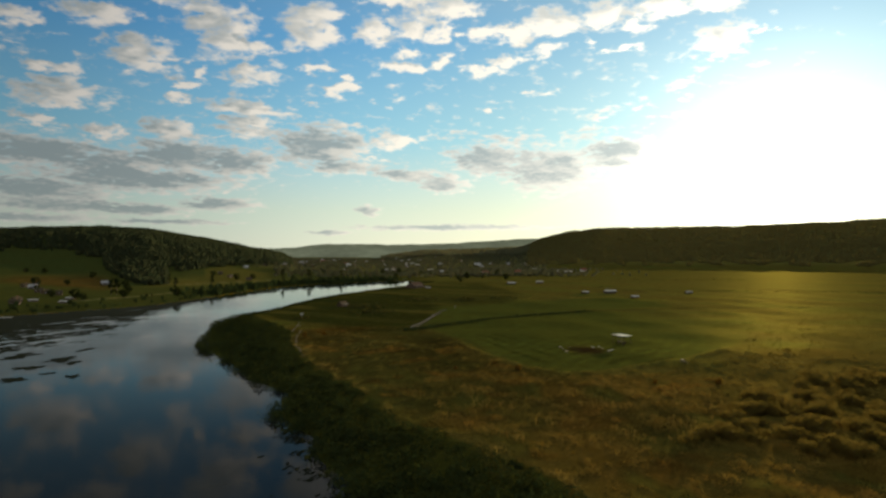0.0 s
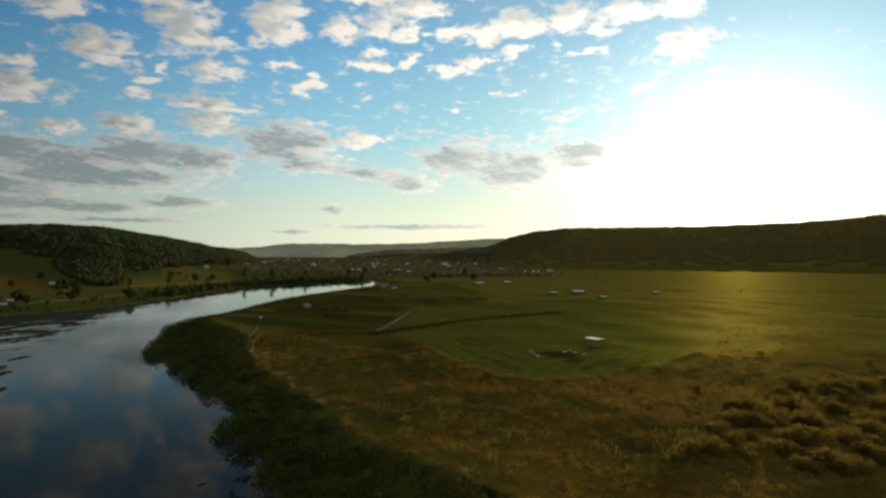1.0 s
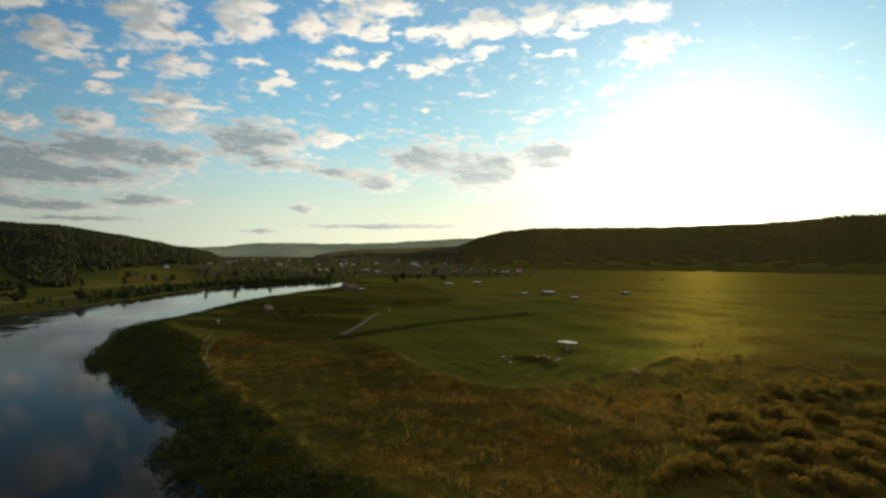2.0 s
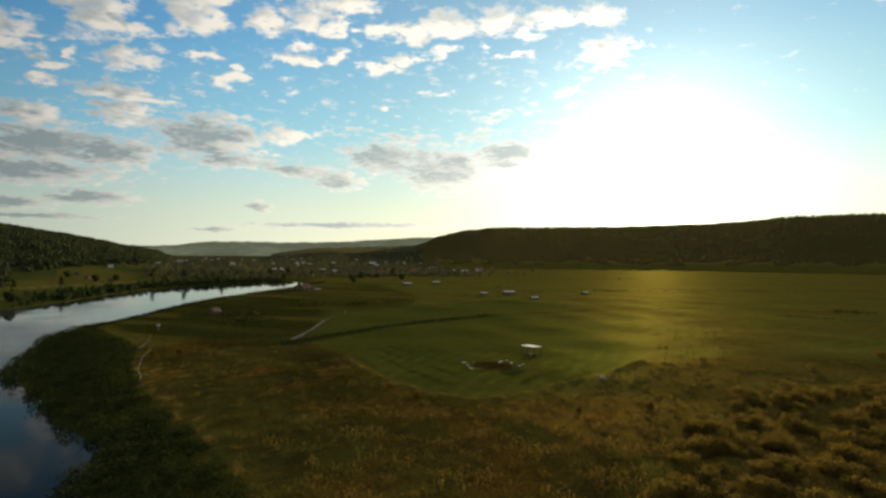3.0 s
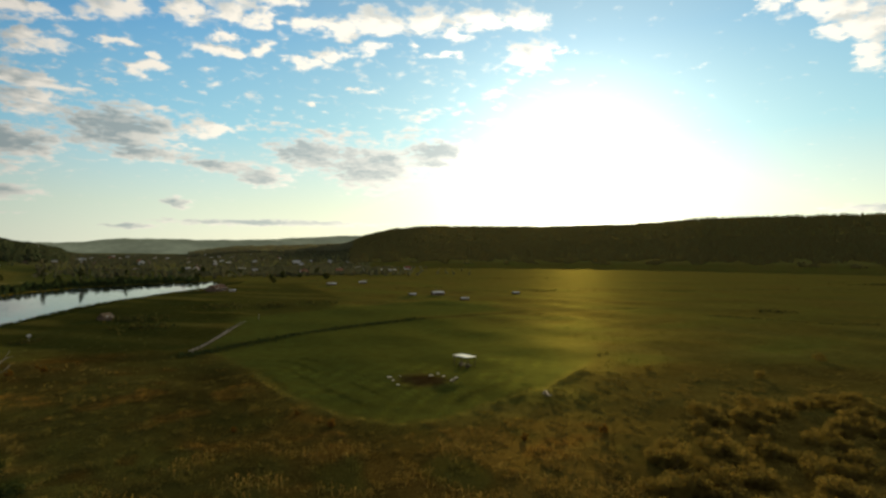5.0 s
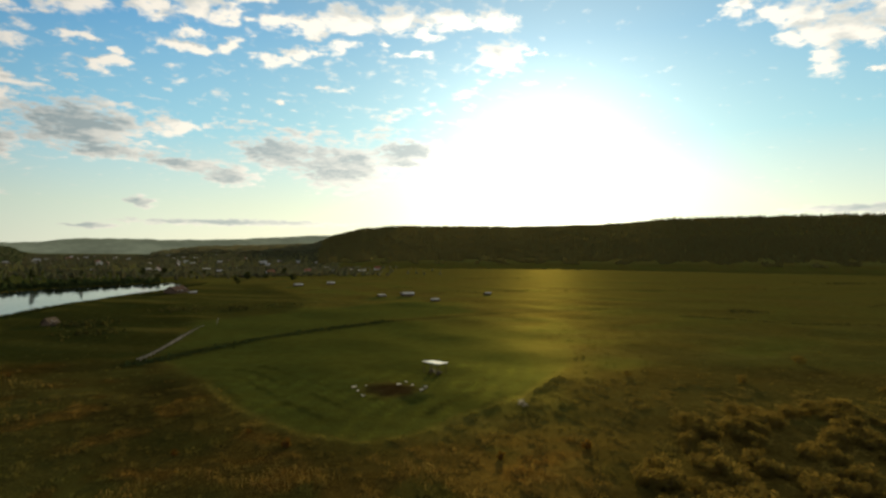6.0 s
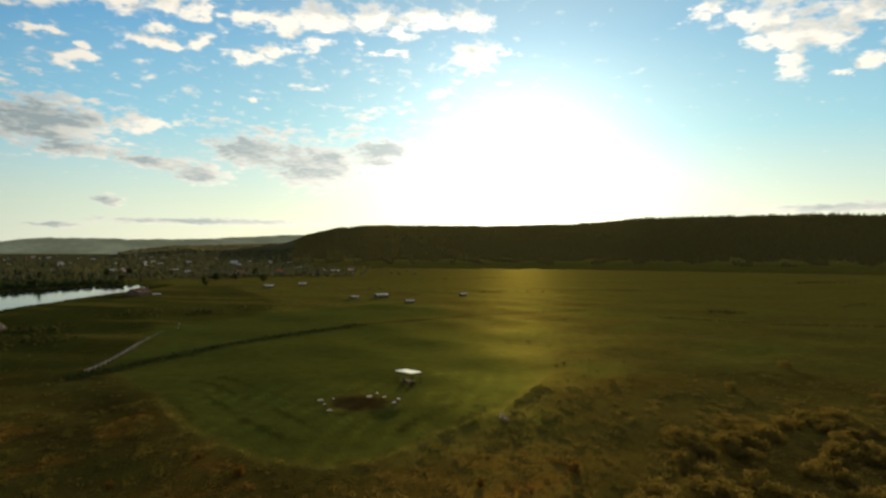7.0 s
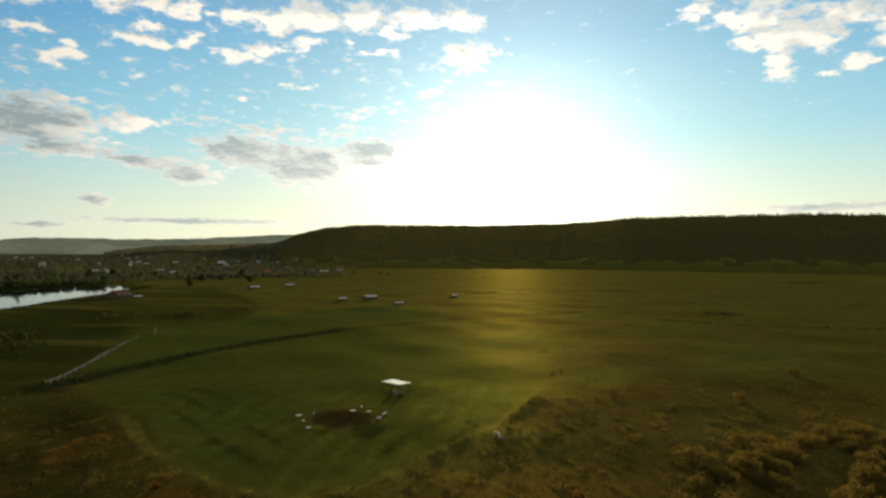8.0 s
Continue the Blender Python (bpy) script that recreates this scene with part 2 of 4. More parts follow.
def waves(x, y, size, seed=0):
    """Soft, unrepeating swell between about -1 and 1."""
    r, out = np.random.RandomState(seed), 0
    for k in range(7):
        a, f, p = r.uniform(0, 6.28), r.uniform(0.6, 1.7) / size, r.uniform(0, 6.28)
        out = out + np.sin((x * math.cos(a) + y * math.sin(a)) * f * 6.28 + p + 0.8 * np.sin((x * math.sin(a) - y * math.cos(a)) * f * 4.1 + p))
    return out / 3.5


RIVER = SHORE_EAST + SHORE_WEST
BANK = SHORE_EAST + BRINK[::-1]


def ground_z(x, y):
    x, y = np.asarray(x, float), np.asarray(y, float)
    wet = inside(x, y, RIVER)
    to_east, to_west = line_distance(x, y, SHORE_EAST), line_distance(x, y, SHORE_WEST)
    shore = np.minimum(to_east, to_west)
    to_brink = line_distance(x, y, BRINK)
    z = 0.35 * waves(x, y, 45, 3) + 0.07 * waves(x, y, 14, 5)
    s = to_east / (to_east + to_brink + 1e-6)
    bank = WATER - 0.1 + 2.6 * s ** 1.7
    on_bank = inside(x, y, BANK)
    z = np.where(on_bank, bank + z * s, z)
    west = (to_west < to_east) & ~wet
    z = np.where(west & (to_west < 40), WATER - 0.1 + (z - WATER) * smooth(to_west, -2, 30), z)
    bearing = np.degrees(np.arctan2(x, y))
    z = np.where(west, z + 8 * smooth(to_west, 30, 330) * smooth(-bearing, 1, 9), z)
    z = np.where(wet, WATER - 0.1 - np.minimum(3, shore * 0.12), z)
    r, a = np.hypot(x, y), np.degrees(np.arctan2(x, y))
    hill = np.zeros(x.shape)
    for profile, foot, ridge, trees, even in ((LEFT_HILL, 620, 1500, 6, 0.0), (RIGHT_HILL, 1080, 2600, 14, 0.9)):
        el = np.interp(a, *zip(*profile))
        top = np.maximum(30 + ridge * np.tan(np.radians(el)) - trees + 1.5 * waves(a * 30, r, 90, 9), 0)
        lift = smooth(r, foot, ridge) * 0.75 + 0.25 * smooth(r, foot, foot + (ridge - foot) * 0.6)
        lift = lift * (1 - even) + even * np.clip((r - foot) / (ridge - foot), 0, 1)
        hill = np.maximum(hill, top * lift * (1 - 0.35 * smooth(r, ridge, ridge * 1.5)))
    z = np.where(hill > 0, np.maximum(z * np.exp(-hill / 8) + hill, z), z)
    return z


# ---- ground cover ----
FIELD = [(6, 201), (9, 186), (14, 172), (22, 157), (31, 149), (40, 150), (52, 158), (69, 166), (95, 190), (130, 240), (150, 300), (74, 302), (38, 281), (13, 259), (-6, 236)]
DITCH = [(-14, 231), (-8, 238), (13, 259), (38, 281), (74, 302), (130, 320), (200, 322)]
TILLED = [(-8, 242), (13, 262), (38, 285), (74, 307), (130, 330), (120, 400), (45, 360), (-1, 326)]
DRY = [(-58, 228), (-40, 240), (-12, 232), (4, 205), (10, 170), (30, 145), (60, 150), (75, 110), (60, 60), (19, 72), (-20, 133), (-40, 170)]


def blot(x, y, ring, soft):
    """1 inside the ring, 0 outside it, over a soft edge."""
    d = line_distance(x, y, ring + ring[:1])
    return smooth(np.where(inside(x, y, ring), d, -d), -soft, soft)


def cover_colour(x, y):
    """The plants' own colour over the land, with some haze and glare put in."""
    x, y = np.asarray(x, float), np.asarray(y, float)
    r, a = np.hypot(x, y), np.degrees(np.arctan2(x, y))
    jx, jy = x + 3 * waves(x, y, 17, 11), y + 3 * waves(x, y, 17, 12)
    c = np.empty(x.shape + (3,))
    c[...] = (0.092, 0.080, 0.028)

    def lay(m, colour):
        c[...] = c * (1 - m[..., None]) + np.array(colour) * m[..., None]

    lay(smooth(waves(x, y, 60, 21), -0.2, 0.7), (0.062, 0.07, 0.022))
    lay(0.6 * smooth(waves(x, y, 25, 22), 0.2, 0.9), (0.11, 0.086, 0.03))
    lay(blot(jx, jy, DRY, 8) * 0.8, (0.13, 0.08, 0.026))
    lay(blot(jx, jy, DRY, 8) * smooth(waves(x, y, 22, 23), 0.1, 0.8), (0.065, 0.06, 0.02))
    lay(blot(jx, jy, [(-57, 226), (-30, 232), (-22, 205), (-36, 178), (-50, 200)], 6) * 0.9, (0.19, 0.085, 0.023))
    lay(blot(jx, jy, [(-92, 285), (-40, 240), (-12, 235), (-2, 330), (-30, 460), (-60, 540), (-104, 400)], 6) * 0.9, (0.025, 0.033, 0.011))
    lay(blot(jx, jy, [(-50, 242), (-10, 238), (5, 205), (10, 175), (0, 150), (-26, 160), (-34, 205)], 8) * 0.85, (0.034, 0.030, 0.012))
    lay(blot(jx, jy, [(-26, 160), (0, 190), (10, 176), (24, 156), (40, 148), (34, 128), (8, 134)], 9) * 0.55, (0.045, 0.038, 0.014))
    lay(blot(jx, jy, [(-95, 290), (-50, 238), (-4, 244), (20, 275), (60, 420), (40, 600), (-60, 600)], 8) * 0.85, (0.025, 0.033, 0.013))
    # right-hand plain laid darker, its distance from the sun's glare put into colour
    lay(smooth(x, 120, 240) * (r < 1100) * 0.6, (0.058, 0.056, 0.02))
    across, along = x * 0.87 - y * 0.5, x * 0.5 + y * 0.87
    lay(0.65 * smooth(waves(across * 0.35, along * 1.5, 70, 35), 0.1, 0.8) * (r < 1200), (0.040, 0.044, 0.017))
    lay(0.5 * smooth(waves(across * 0.3, along * 1.7, 60, 36), 0.3, 0.9) * (r < 1200) * (r > 160), (0.105, 0.085, 0.034))
    lay(blot(jx, jy, [(52, 100), (62, 148), (88, 176), (128, 190), (165, 150), (130, 110), (80, 84)], 10) * 0.75, (0.105, 0.076, 0.027))
    lay(blot(x, y, TILLED, 4), (0.038, 0.053, 0.018))
    lay(blot(x, y, FIELD, 2.5) * (1 - smooth(x + 8 * waves(x, y, 40, 34), 70, 150)), (0.040, 0.054, 0.017))
    ring = line_distance(x, y, FIELD[:9])
    lay(blot(x, y, FIELD, 2) * (ring < 26) * smooth(np.sin(ring * 0.95 + 1.5 * waves(x, y, 40, 41)), 0.1, 0.9) * (0.35 + 0.4 * smooth(waves(x, y, 24, 42), -0.4, 0.6)) * (x < 70), (0.022, 0.031, 0.011))
    rows = np.sin((x * 0.8 - y * 0.6) * 1.3 + waves(x, y, 30, 31))
    lay(blot(x, y, FIELD, 3) * (x < 90) * smooth(rows, 0.2, 1) * (0.12 + 0.3 * smooth(waves(x, y, 28, 37), -0.2, 0.8)) * (y < 205), (0.10, 0.115, 0.028))
    lay(0.8 * np.exp(-(line_distance(x, y, DITCH) / 4.2) ** 2), (0.020, 0.025, 0.01))
    lay(0.45 * np.exp(-(line_distance(x, y, FIELD[:9]) / 0.9) ** 2), (0.15, 0.125, 0.045))
    lay(np.exp(-(np.hypot(x - 44.5, (y - 182.5) * 0.9) / (6.3 + waves(x, y, 5, 39))) ** 4), (0.055, 0.033, 0.02))
    lay(0.4 * smooth(-x, -12, 22) * (y > 90) * (y < 225), (0.058, 0.058, 0.022))
    lay(0.5 * blot(jx, jy, DRY, 8) * smooth(waves(x, y, 34, 44) + 0.5 * waves(x, y, 11, 45), 0.25, 0.75), (0.034, 0.030, 0.013))
    lay(0.35 * blot(jx, jy, DRY, 8) * smooth(waves(x, y, 26, 46) + 0.5 * waves(x, y, 9, 47), 0.4, 0.9), (0.17, 0.082, 0.024))
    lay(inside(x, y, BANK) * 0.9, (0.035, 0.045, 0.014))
    lay(np.exp(-(line_distance(jx, jy, BRINK) / 1.7) ** 2) * smooth(waves(x, y, 16, 33), -0.7, 0.9) * (y > 60) * (y < 240), (0.165, 0.115, 0.042))
    west = (line_distance(x, y, SHORE_WEST) < line_distance(x, y, SHORE_EAST)) & ~inside(x, y, RIVER) & (a < -5)
    lay(west * smooth(r, 280, 340) * 0.85, (0.034, 0.050, 0.023))
    lay(blot(jx, jy, [(-500, 664), (-487, 698), (-385, 667), (-267, 467), (-323, 491), (-384, 507)], 14) * 0.8, (0.15, 0.088, 0.034))
    lay(blot(jx, jy, [(-257, 519), (-296, 676), (-295, 798), (-222, 734), (-175, 577), (-226, 541)], 14) * 0.8, (0.115, 0.10, 0.038))
    lay(blot(jx, jy, [(-205, 294), (-240, 306), (-270, 200), (-240, 150), (-220, 240)], 8) * 0.85, (0.15, 0.10, 0.03))
    for road in ([(-190, 640), (-233, 583), (-245, 545)], [(-205, 450), (-212, 428), (-218, 406), (-224, 383), (-230, 366)]):
        lay(0.8 * np.exp(-(line_distance(x, y, road) / 2.2) ** 2), (0.30, 0.25, 0.17))
    lay(west * smooth(r, 640, 760) * (a < -22), (0.036, 0.054, 0.026))
    lay(smooth(r, 1150, 1240) * (a > 6), (0.13, 0.115, 0.05))
    lay(smooth(r, 1180, 1240) * (a < -14), (0.03, 0.038, 0.014))
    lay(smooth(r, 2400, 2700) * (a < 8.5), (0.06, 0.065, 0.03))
    # haze over the village put into a paler ground colour
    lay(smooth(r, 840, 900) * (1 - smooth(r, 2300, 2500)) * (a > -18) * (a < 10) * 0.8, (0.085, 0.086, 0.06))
    return np.clip(c * (0.40, 0.43, 0.34), 0, 1)


# ---- materials ----
MATS = {}


def material(name, fill):
    """A node material, made once; fill(n) gives the surface shader's output, or that and a displacement."""
    if name not in MATS:
        mat = bpy.data.materials.new(name)
        mat.use_nodes = True
        n = Nodes(mat.node_tree)
        n.add("ShaderNodeOutputMaterial", fill(n))
        MATS[name] = mat
    return MATS[name]


def surface(n, colour, rough=0.8, metal=0.0, bump=None, strength=0.4, depth=0.02, gloss=0.3, **more):
    node = n.tree.nodes.new("ShaderNodeBsdfPrincipled")
    n.put(colour if isinstance(colour, bpy.types.NodeSocket) else (*colour, 1), node.inputs["Base Color"])
    n.put(rough, node.inputs["Roughness"])
    n.put(metal, node.inputs["Metallic"])
    n.put(gloss, node.inputs["Specular IOR Level"])
    for key, value in more.items():
        n.put(value, node.inputs[key.replace("_", " ")])
    if bump is not None:
        b = n.tree.nodes.new("ShaderNodeBump")
        n.put(strength, b.inputs["Strength"])
        n.put(depth, b.inputs["Distance"])
        n.put(bump, b.inputs["Height"])
        n.put(b.outputs[0], node.inputs["Normal"])
    return node.outputs[0]


def ground_fill(n):
    place = n.add("ShaderNodeNewGeometry").outputs["Position"]
    own = n.layer("cover")
    fine, mid, big = n.noise(place, 1.6, 5, 0.65), n.noise(place, 0.23, 4, 0.6), n.noise(place, 0.03, 4, 0.55)
    tone = n.math("MULTIPLY", n.span(fine, 0.25, 0.75, 0.5, 1.5), n.span(mid, 0.3, 0.7, 0.65, 1.35))
    tint = n.mix(n.span(big, 0.35, 0.65), (1.12, 0.95, 0.8), (0.88, 1.05, 0.95))
    colour = n.mix(1.0, n.scaled(own, tone), tint, "MULTIPLY")
    rise = n.math("ADD", n.math("MULTIPLY", fine, 0.35), n.math("MULTIPLY", mid, 0.8))
    relief = n.tree.nodes.new("ShaderNodeBump")
    n.put(0.8, relief.inputs["Strength"])
    n.put(0.6, relief.inputs["Distance"])
    n.put(rise, relief.inputs["Height"])
    body = n.add("ShaderNodeBsdfDiffuse", colour, 0.9, relief.outputs[0]).outputs[0]
    # blades and husks throw low sunlight onwards, yellowed by passing through them
    husk = n.mix(1.0, n.mix(0.16, n.scaled(own, 8.6), (0.82, 0.64, 0.22)), (1.0, 0.92, 0.55), "MULTIPLY")
    # green sward lies even and shines; brown tussocks break the gleam up
    tones = n.add("ShaderNodeSeparateColor", own).outputs
    sward = n.math("MULTIPLY", n.span(n.math("DIVIDE", tones[1], tones[0]), 0.78, 1.1, 0.45, 1.0), n.span(tones[1], 0.011, 0.022, 0.4, 1.0))
    # the sun's glare over the ground is also put into this gold gloss
    for rough, share in ((0.8, 0.095), (0.66, 0.06)):
        sheen = n.tree.nodes.new("ShaderNodeBsdfAnisotropic")
        n.put(husk, sheen.inputs["Color"])
        n.put(rough, sheen.inputs["Roughness"])
        body = n.add("ShaderNodeMixShader", n.math("MULTIPLY", sward, share), body, sheen.outputs[0]).outputs[0]
    return body


def leaf_fill(own, glow=0.45, sheen=0.0, vary=1.0, through_tint=(1.5, 1.25, 0.6)):
    """Leaves or blades: own is a colour, or the name of the mesh's own colour layer."""

    def fill(n):
        geo = n.add("ShaderNodeNewGeometry")
        odd = geo.outputs["Random Per Island"]
        base = n.layer(own) if isinstance(own, str) else own
        body = n.noise(geo.outputs["Position"], 0.35, 3, 0.6)
        tone = n.math("MULTIPLY", n.span(odd, 0, 1, 1 - 0.25 * vary, 1 + 0.25 * vary, False), n.span(body, 0.3, 0.7, 1 - 0.3 * vary, 1 + 0.3 * vary))
        colour = n.mix(1.0, n.scaled(base, tone), n.mix(odd, (1.1, 0.95, 0.8), (0.92, 1.04, 0.9)), "MULTIPLY")
        lit = n.add("ShaderNodeBsdfDiffuse", colour).outputs[0]
        thin = n.add("ShaderNodeBsdfTranslucent", n.mix(1.0, colour, through_tint, "MULTIPLY")).outputs[0]
        both = n.add("ShaderNodeMixShader", glow, lit, thin).outputs[0]
        if sheen:
            # the sward as a whole throws low sunlight onwards, dark wet sedge less of it
            even = n.span(n.add("ShaderNodeSeparateColor", n.scaled(base, 1.0)).outputs[1], 0.011, 0.022, 0.4, 1.0)
            # upward gold gloss, which also carries the sun's glare on the plants
            for rough, share in ((0.74, sheen * 0.75), (0.6, sheen * 0.4)):
                gloss = n.tree.nodes.new("ShaderNodeBsdfAnisotropic")
                n.put(n.mix(0.16, n.scaled(base, 8.6), (0.8, 0.58, 0.15)), gloss.inputs["Color"])
                n.put(rough, gloss.inputs["Roughness"])
                n.put(n.add("ShaderNodeCombineXYZ", 0.0, 0.0, 1.0).outputs[0], gloss.inputs["Normal"])
                both = n.add("ShaderNodeMixShader", n.math("MULTIPLY", even, share), both, gloss.outputs[0]).outputs[0]
        return both

    return fill


def water_fill(n):
    place = n.add("ShaderNodeNewGeometry").outputs["Position"]
    small, big = n.noise(place, 0.9, 3, 0.5), n.noise(place, 0.05, 3, 0.5)
    rise = n.math("ADD", n.math("MULTIPLY", small, 0.4), n.math("MULTIPLY", big, 1.5))
    relief = n.tree.nodes.new("ShaderNodeBump")
    n.put(0.018, relief.inputs["Strength"])
    n.put(0.4, relief.inputs["Distance"])
    n.put(rise, relief.inputs["Height"])
    body = n.add("ShaderNodeBsdfDiffuse", (0.012, 0.014, 0.013, 1), 0.0, relief.outputs[0]).outputs[0]
    mirror = n.tree.nodes.new("ShaderNodeBsdfAnisotropic")
    n.put(n.span(big, 0.3, 0.7, 0.03, 0.09), mirror.inputs["Roughness"])
    n.put(relief.outputs[0], mirror.inputs["Normal"])
    share = n.tree.nodes.new("ShaderNodeFresnel")
    n.put(1.33, share.inputs["IOR"])
    return n.add("ShaderNodeMixShader", n.math("MULTIPLY", share.outputs[0], n.span(share.outputs[0], 0.12, 0.5, 0.36, 1.1)), body, mirror.outputs[0]).outputs[0]


# ---- building helpers ----
def mesh_from(name, verts, faces, mat, smooth_faces=False, colours=None):
    """A mesh from arrays: verts (n, 3), faces (m, k) of one size; colours (n, 3) go to the layer 'cover'."""
    verts, faces = np.asarray(verts, np.float32), np.asarray(faces, np.int32)
    me = bpy.data.meshes.new(name)
    me.vertices.add(len(verts))
    me.vertices.foreach_set("co", verts.ravel())
    k = faces.shape[1]
    me.loops.add(faces.size)
    me.loops.foreach_set("vertex_index", faces.ravel())
    me.polygons.add(len(faces))
    me.polygons.foreach_set("loop_start", np.arange(0, faces.size, k, dtype=np.int32))
    if smooth_faces:
        me.polygons.foreach_set("use_smooth", np.ones(len(faces), bool))
    if colours is not None:
        layer = me.attributes.new("cover", "FLOAT_COLOR", "POINT")
        layer.data.foreach_set("color", np.hstack([colours, np.ones((len(verts), 1))]).astype(np.float32).ravel())
    me.update(calc_edges=True)
    me.validate()
    me.materials.append(mat)
    return me


# ---- ground and water ----
def build_ground():
    turn = np.concatenate([np.arange(-180, -48, 4.0), np.arange(-48, 72, 0.28), np.arange(72, 180, 4.0)])
    out = np.concatenate([[0.5, 8], np.geomspace(16, 420, 220), np.geomspace(430, 4900, 150)])
    a, r = np.meshgrid(np.radians(turn), out, indexing="ij")
    x, y = r * np.sin(a), r * np.cos(a)
    z = ground_z(x, y)
    na, nr = x.shape
    i, j = np.meshgrid(np.arange(na), np.arange(nr - 1), indexing="ij")
    i2 = (i + 1) % na
    faces = np.stack([i * nr + j, i2 * nr + j, i2 * nr + j + 1, i * nr + j + 1], -1).reshape(-1, 4)[:, ::-1]
    verts = np.stack([x, y, z], -1).reshape(-1, 3)
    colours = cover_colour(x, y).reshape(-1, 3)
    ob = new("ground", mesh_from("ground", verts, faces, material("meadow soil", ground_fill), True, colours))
    tagged(ob, "grassy river valley with dry meadows, fields and wooded hills", "ground", kind="structure")


def build_water():
    bm = bmesh.new()
    for x, y in ((-420, -520), (60, -520), (60, 760), (-420, 760)):
        bm.verts.new((x, y, WATER))
    bm.faces.new(bm.verts)
    me = bpy.data.meshes.new("water")
    bm.to_mesh(me)
    bm.free()
    me.materials.append(material("river water", water_fill))
    tagged(new("water", me), "calm dark river reflecting the cloudy evening sky", "river", kind="structure")


def haze_fill(n):
    """Wooded ridges some miles off, the bright evening haze put in as a faint glow."""
    place = n.add("ShaderNodeNewGeometry").outputs["Position"]
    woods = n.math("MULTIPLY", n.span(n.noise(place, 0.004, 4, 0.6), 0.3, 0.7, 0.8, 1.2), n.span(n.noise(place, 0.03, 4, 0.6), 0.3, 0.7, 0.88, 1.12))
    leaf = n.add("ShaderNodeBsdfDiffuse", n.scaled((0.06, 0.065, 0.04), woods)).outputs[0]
    # an added glow paints the haze over the leaf colour
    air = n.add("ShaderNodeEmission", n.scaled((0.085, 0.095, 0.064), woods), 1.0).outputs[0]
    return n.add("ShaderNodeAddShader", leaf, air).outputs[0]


def build_backdrop():
    for crest, profile, wide in ((3900, FAR_HILL, 700), (4500, [(-180, -0.3), (-3, -0.2), (0.5, 0.85), (2, 1.08), (4, 1.2), (8, 1.42), (20, 1.45), (60, -0.3), (180, -0.3)], 300)):
        a = np.arange(-48, 40, 0.2)
        el = np.interp(a, *zip(*profile))
        top = 30 + crest * np.tan(np.radians(el)) + 2.0 * waves(a * 30, 0 * a, 60, 77) + 1.2 * waves(a * 30, 0 * a, 11, 78)
        across = np.array([-1.0, -0.8, -0.5, -0.25, 0.0, 0.3, 1.0])
        lift = np.array([-0.05, 0.25, 0.62, 0.88, 1.0, 0.8, -0.05])
        r = crest + wide * across[None, :] * np.where(across < 0, 1.0, 0.5)[None, :]
        x, y = r * np.sin(np.radians(a))[:, None], r * np.cos(np.radians(a))[:, None]
        z = np.maximum(top, -4)[:, None] * lift[None, :] - 1.0 + 2.5 * waves(x, y, 160, 79) * (lift * (1 - lift) * 4)[None, :]
        m = len(across)
        i, j = np.meshgrid(np.arange(len(a) - 1), np.arange(m - 1), indexing="ij")
        faces = np.stack([i * m + j, i * m + j + 1, (i + 1) * m + j + 1, (i + 1) * m + j], -1).reshape(-1, 4)[:, ::-1]
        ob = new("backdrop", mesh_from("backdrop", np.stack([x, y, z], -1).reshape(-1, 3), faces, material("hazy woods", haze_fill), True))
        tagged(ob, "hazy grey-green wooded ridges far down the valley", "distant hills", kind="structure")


build_ground()
build_water()
build_backdrop()

# ---- plants ----
def scatter(rng, count, ring):
    """Random places inside a ring of corners."""
    xs, ys = zip(*ring)
    got = np.empty((0, 2))
    while len(got) < count:
        p = np.column_stack([rng.uniform(min(xs), max(xs), count), rng.uniform(min(ys), max(ys), count)])
        got = np.vstack([got, p[inside(p[:, 0], p[:, 1], list(ring))]])
    return got[:count]


def fan(rng, count, az, reach):
    """Random places in a sector seen from the start of the flight."""
    a = np.radians(rng.uniform(*az, count))
    r = np.sqrt(rng.uniform(reach[0] ** 2, reach[1] ** 2, count))
    return np.column_stack([r * np.sin(a), r * np.cos(a)])


def cards(rng, centres, size, outward=None):
    """Small folded leaves at the centres: two triangles each, sharing a rib."""
    k = len(centres)
    n = rng.normal(size=(k, 3)) if outward is None else outward + rng.normal(scale=0.6, size=(k, 3))
    n /= np.linalg.norm(n, axis=1, keepdims=True) + 1e-9
    t = np.cross(n, rng.normal(size=(k, 3)))
    t /= np.linalg.norm(t, axis=1, keepdims=True) + 1e-9
    b = np.cross(n, t)
    s = (size * rng.uniform(0.6, 1.4, k))[:, None]
    v = np.stack([centres - t * s, centres + b * s * 0.55 + n * s * 0.2, centres + t * s, centres - b * s * 0.55 + n * s * 0.2], 1)
    i = np.arange(k)[:, None] * 4
    f = np.concatenate([i + [0, 2, 1], i + [0, 3, 2]], 1).reshape(-1, 3)
    return v.reshape(-1, 3), f


def join(parts):
    verts, faces, at = [], [], 0
    for v, f in parts:
        verts.append(v)
        faces.append(f + at)
        at += len(v)
    return np.concatenate(verts), np.concatenate(faces)


def limb(a, b, ra, rb, sides=6):
    """A tapered round stick from a to b."""
    a, b = np.array(a, float), np.array(b, float)
    w = (b - a) / np.linalg.norm(b - a)
    u = np.cross(w, [0.31, 0.87, 0.4])
    u /= np.linalg.norm(u)
    v = np.cross(w, u)
    ang = np.arange(sides) * 2 * np.pi / sides
    ring = np.cos(ang)[:, None] * u + np.sin(ang)[:, None] * v
    verts = np.concatenate([a + ring * ra, b + ring * rb, [b + w * rb]])
    i = np.arange(sides)
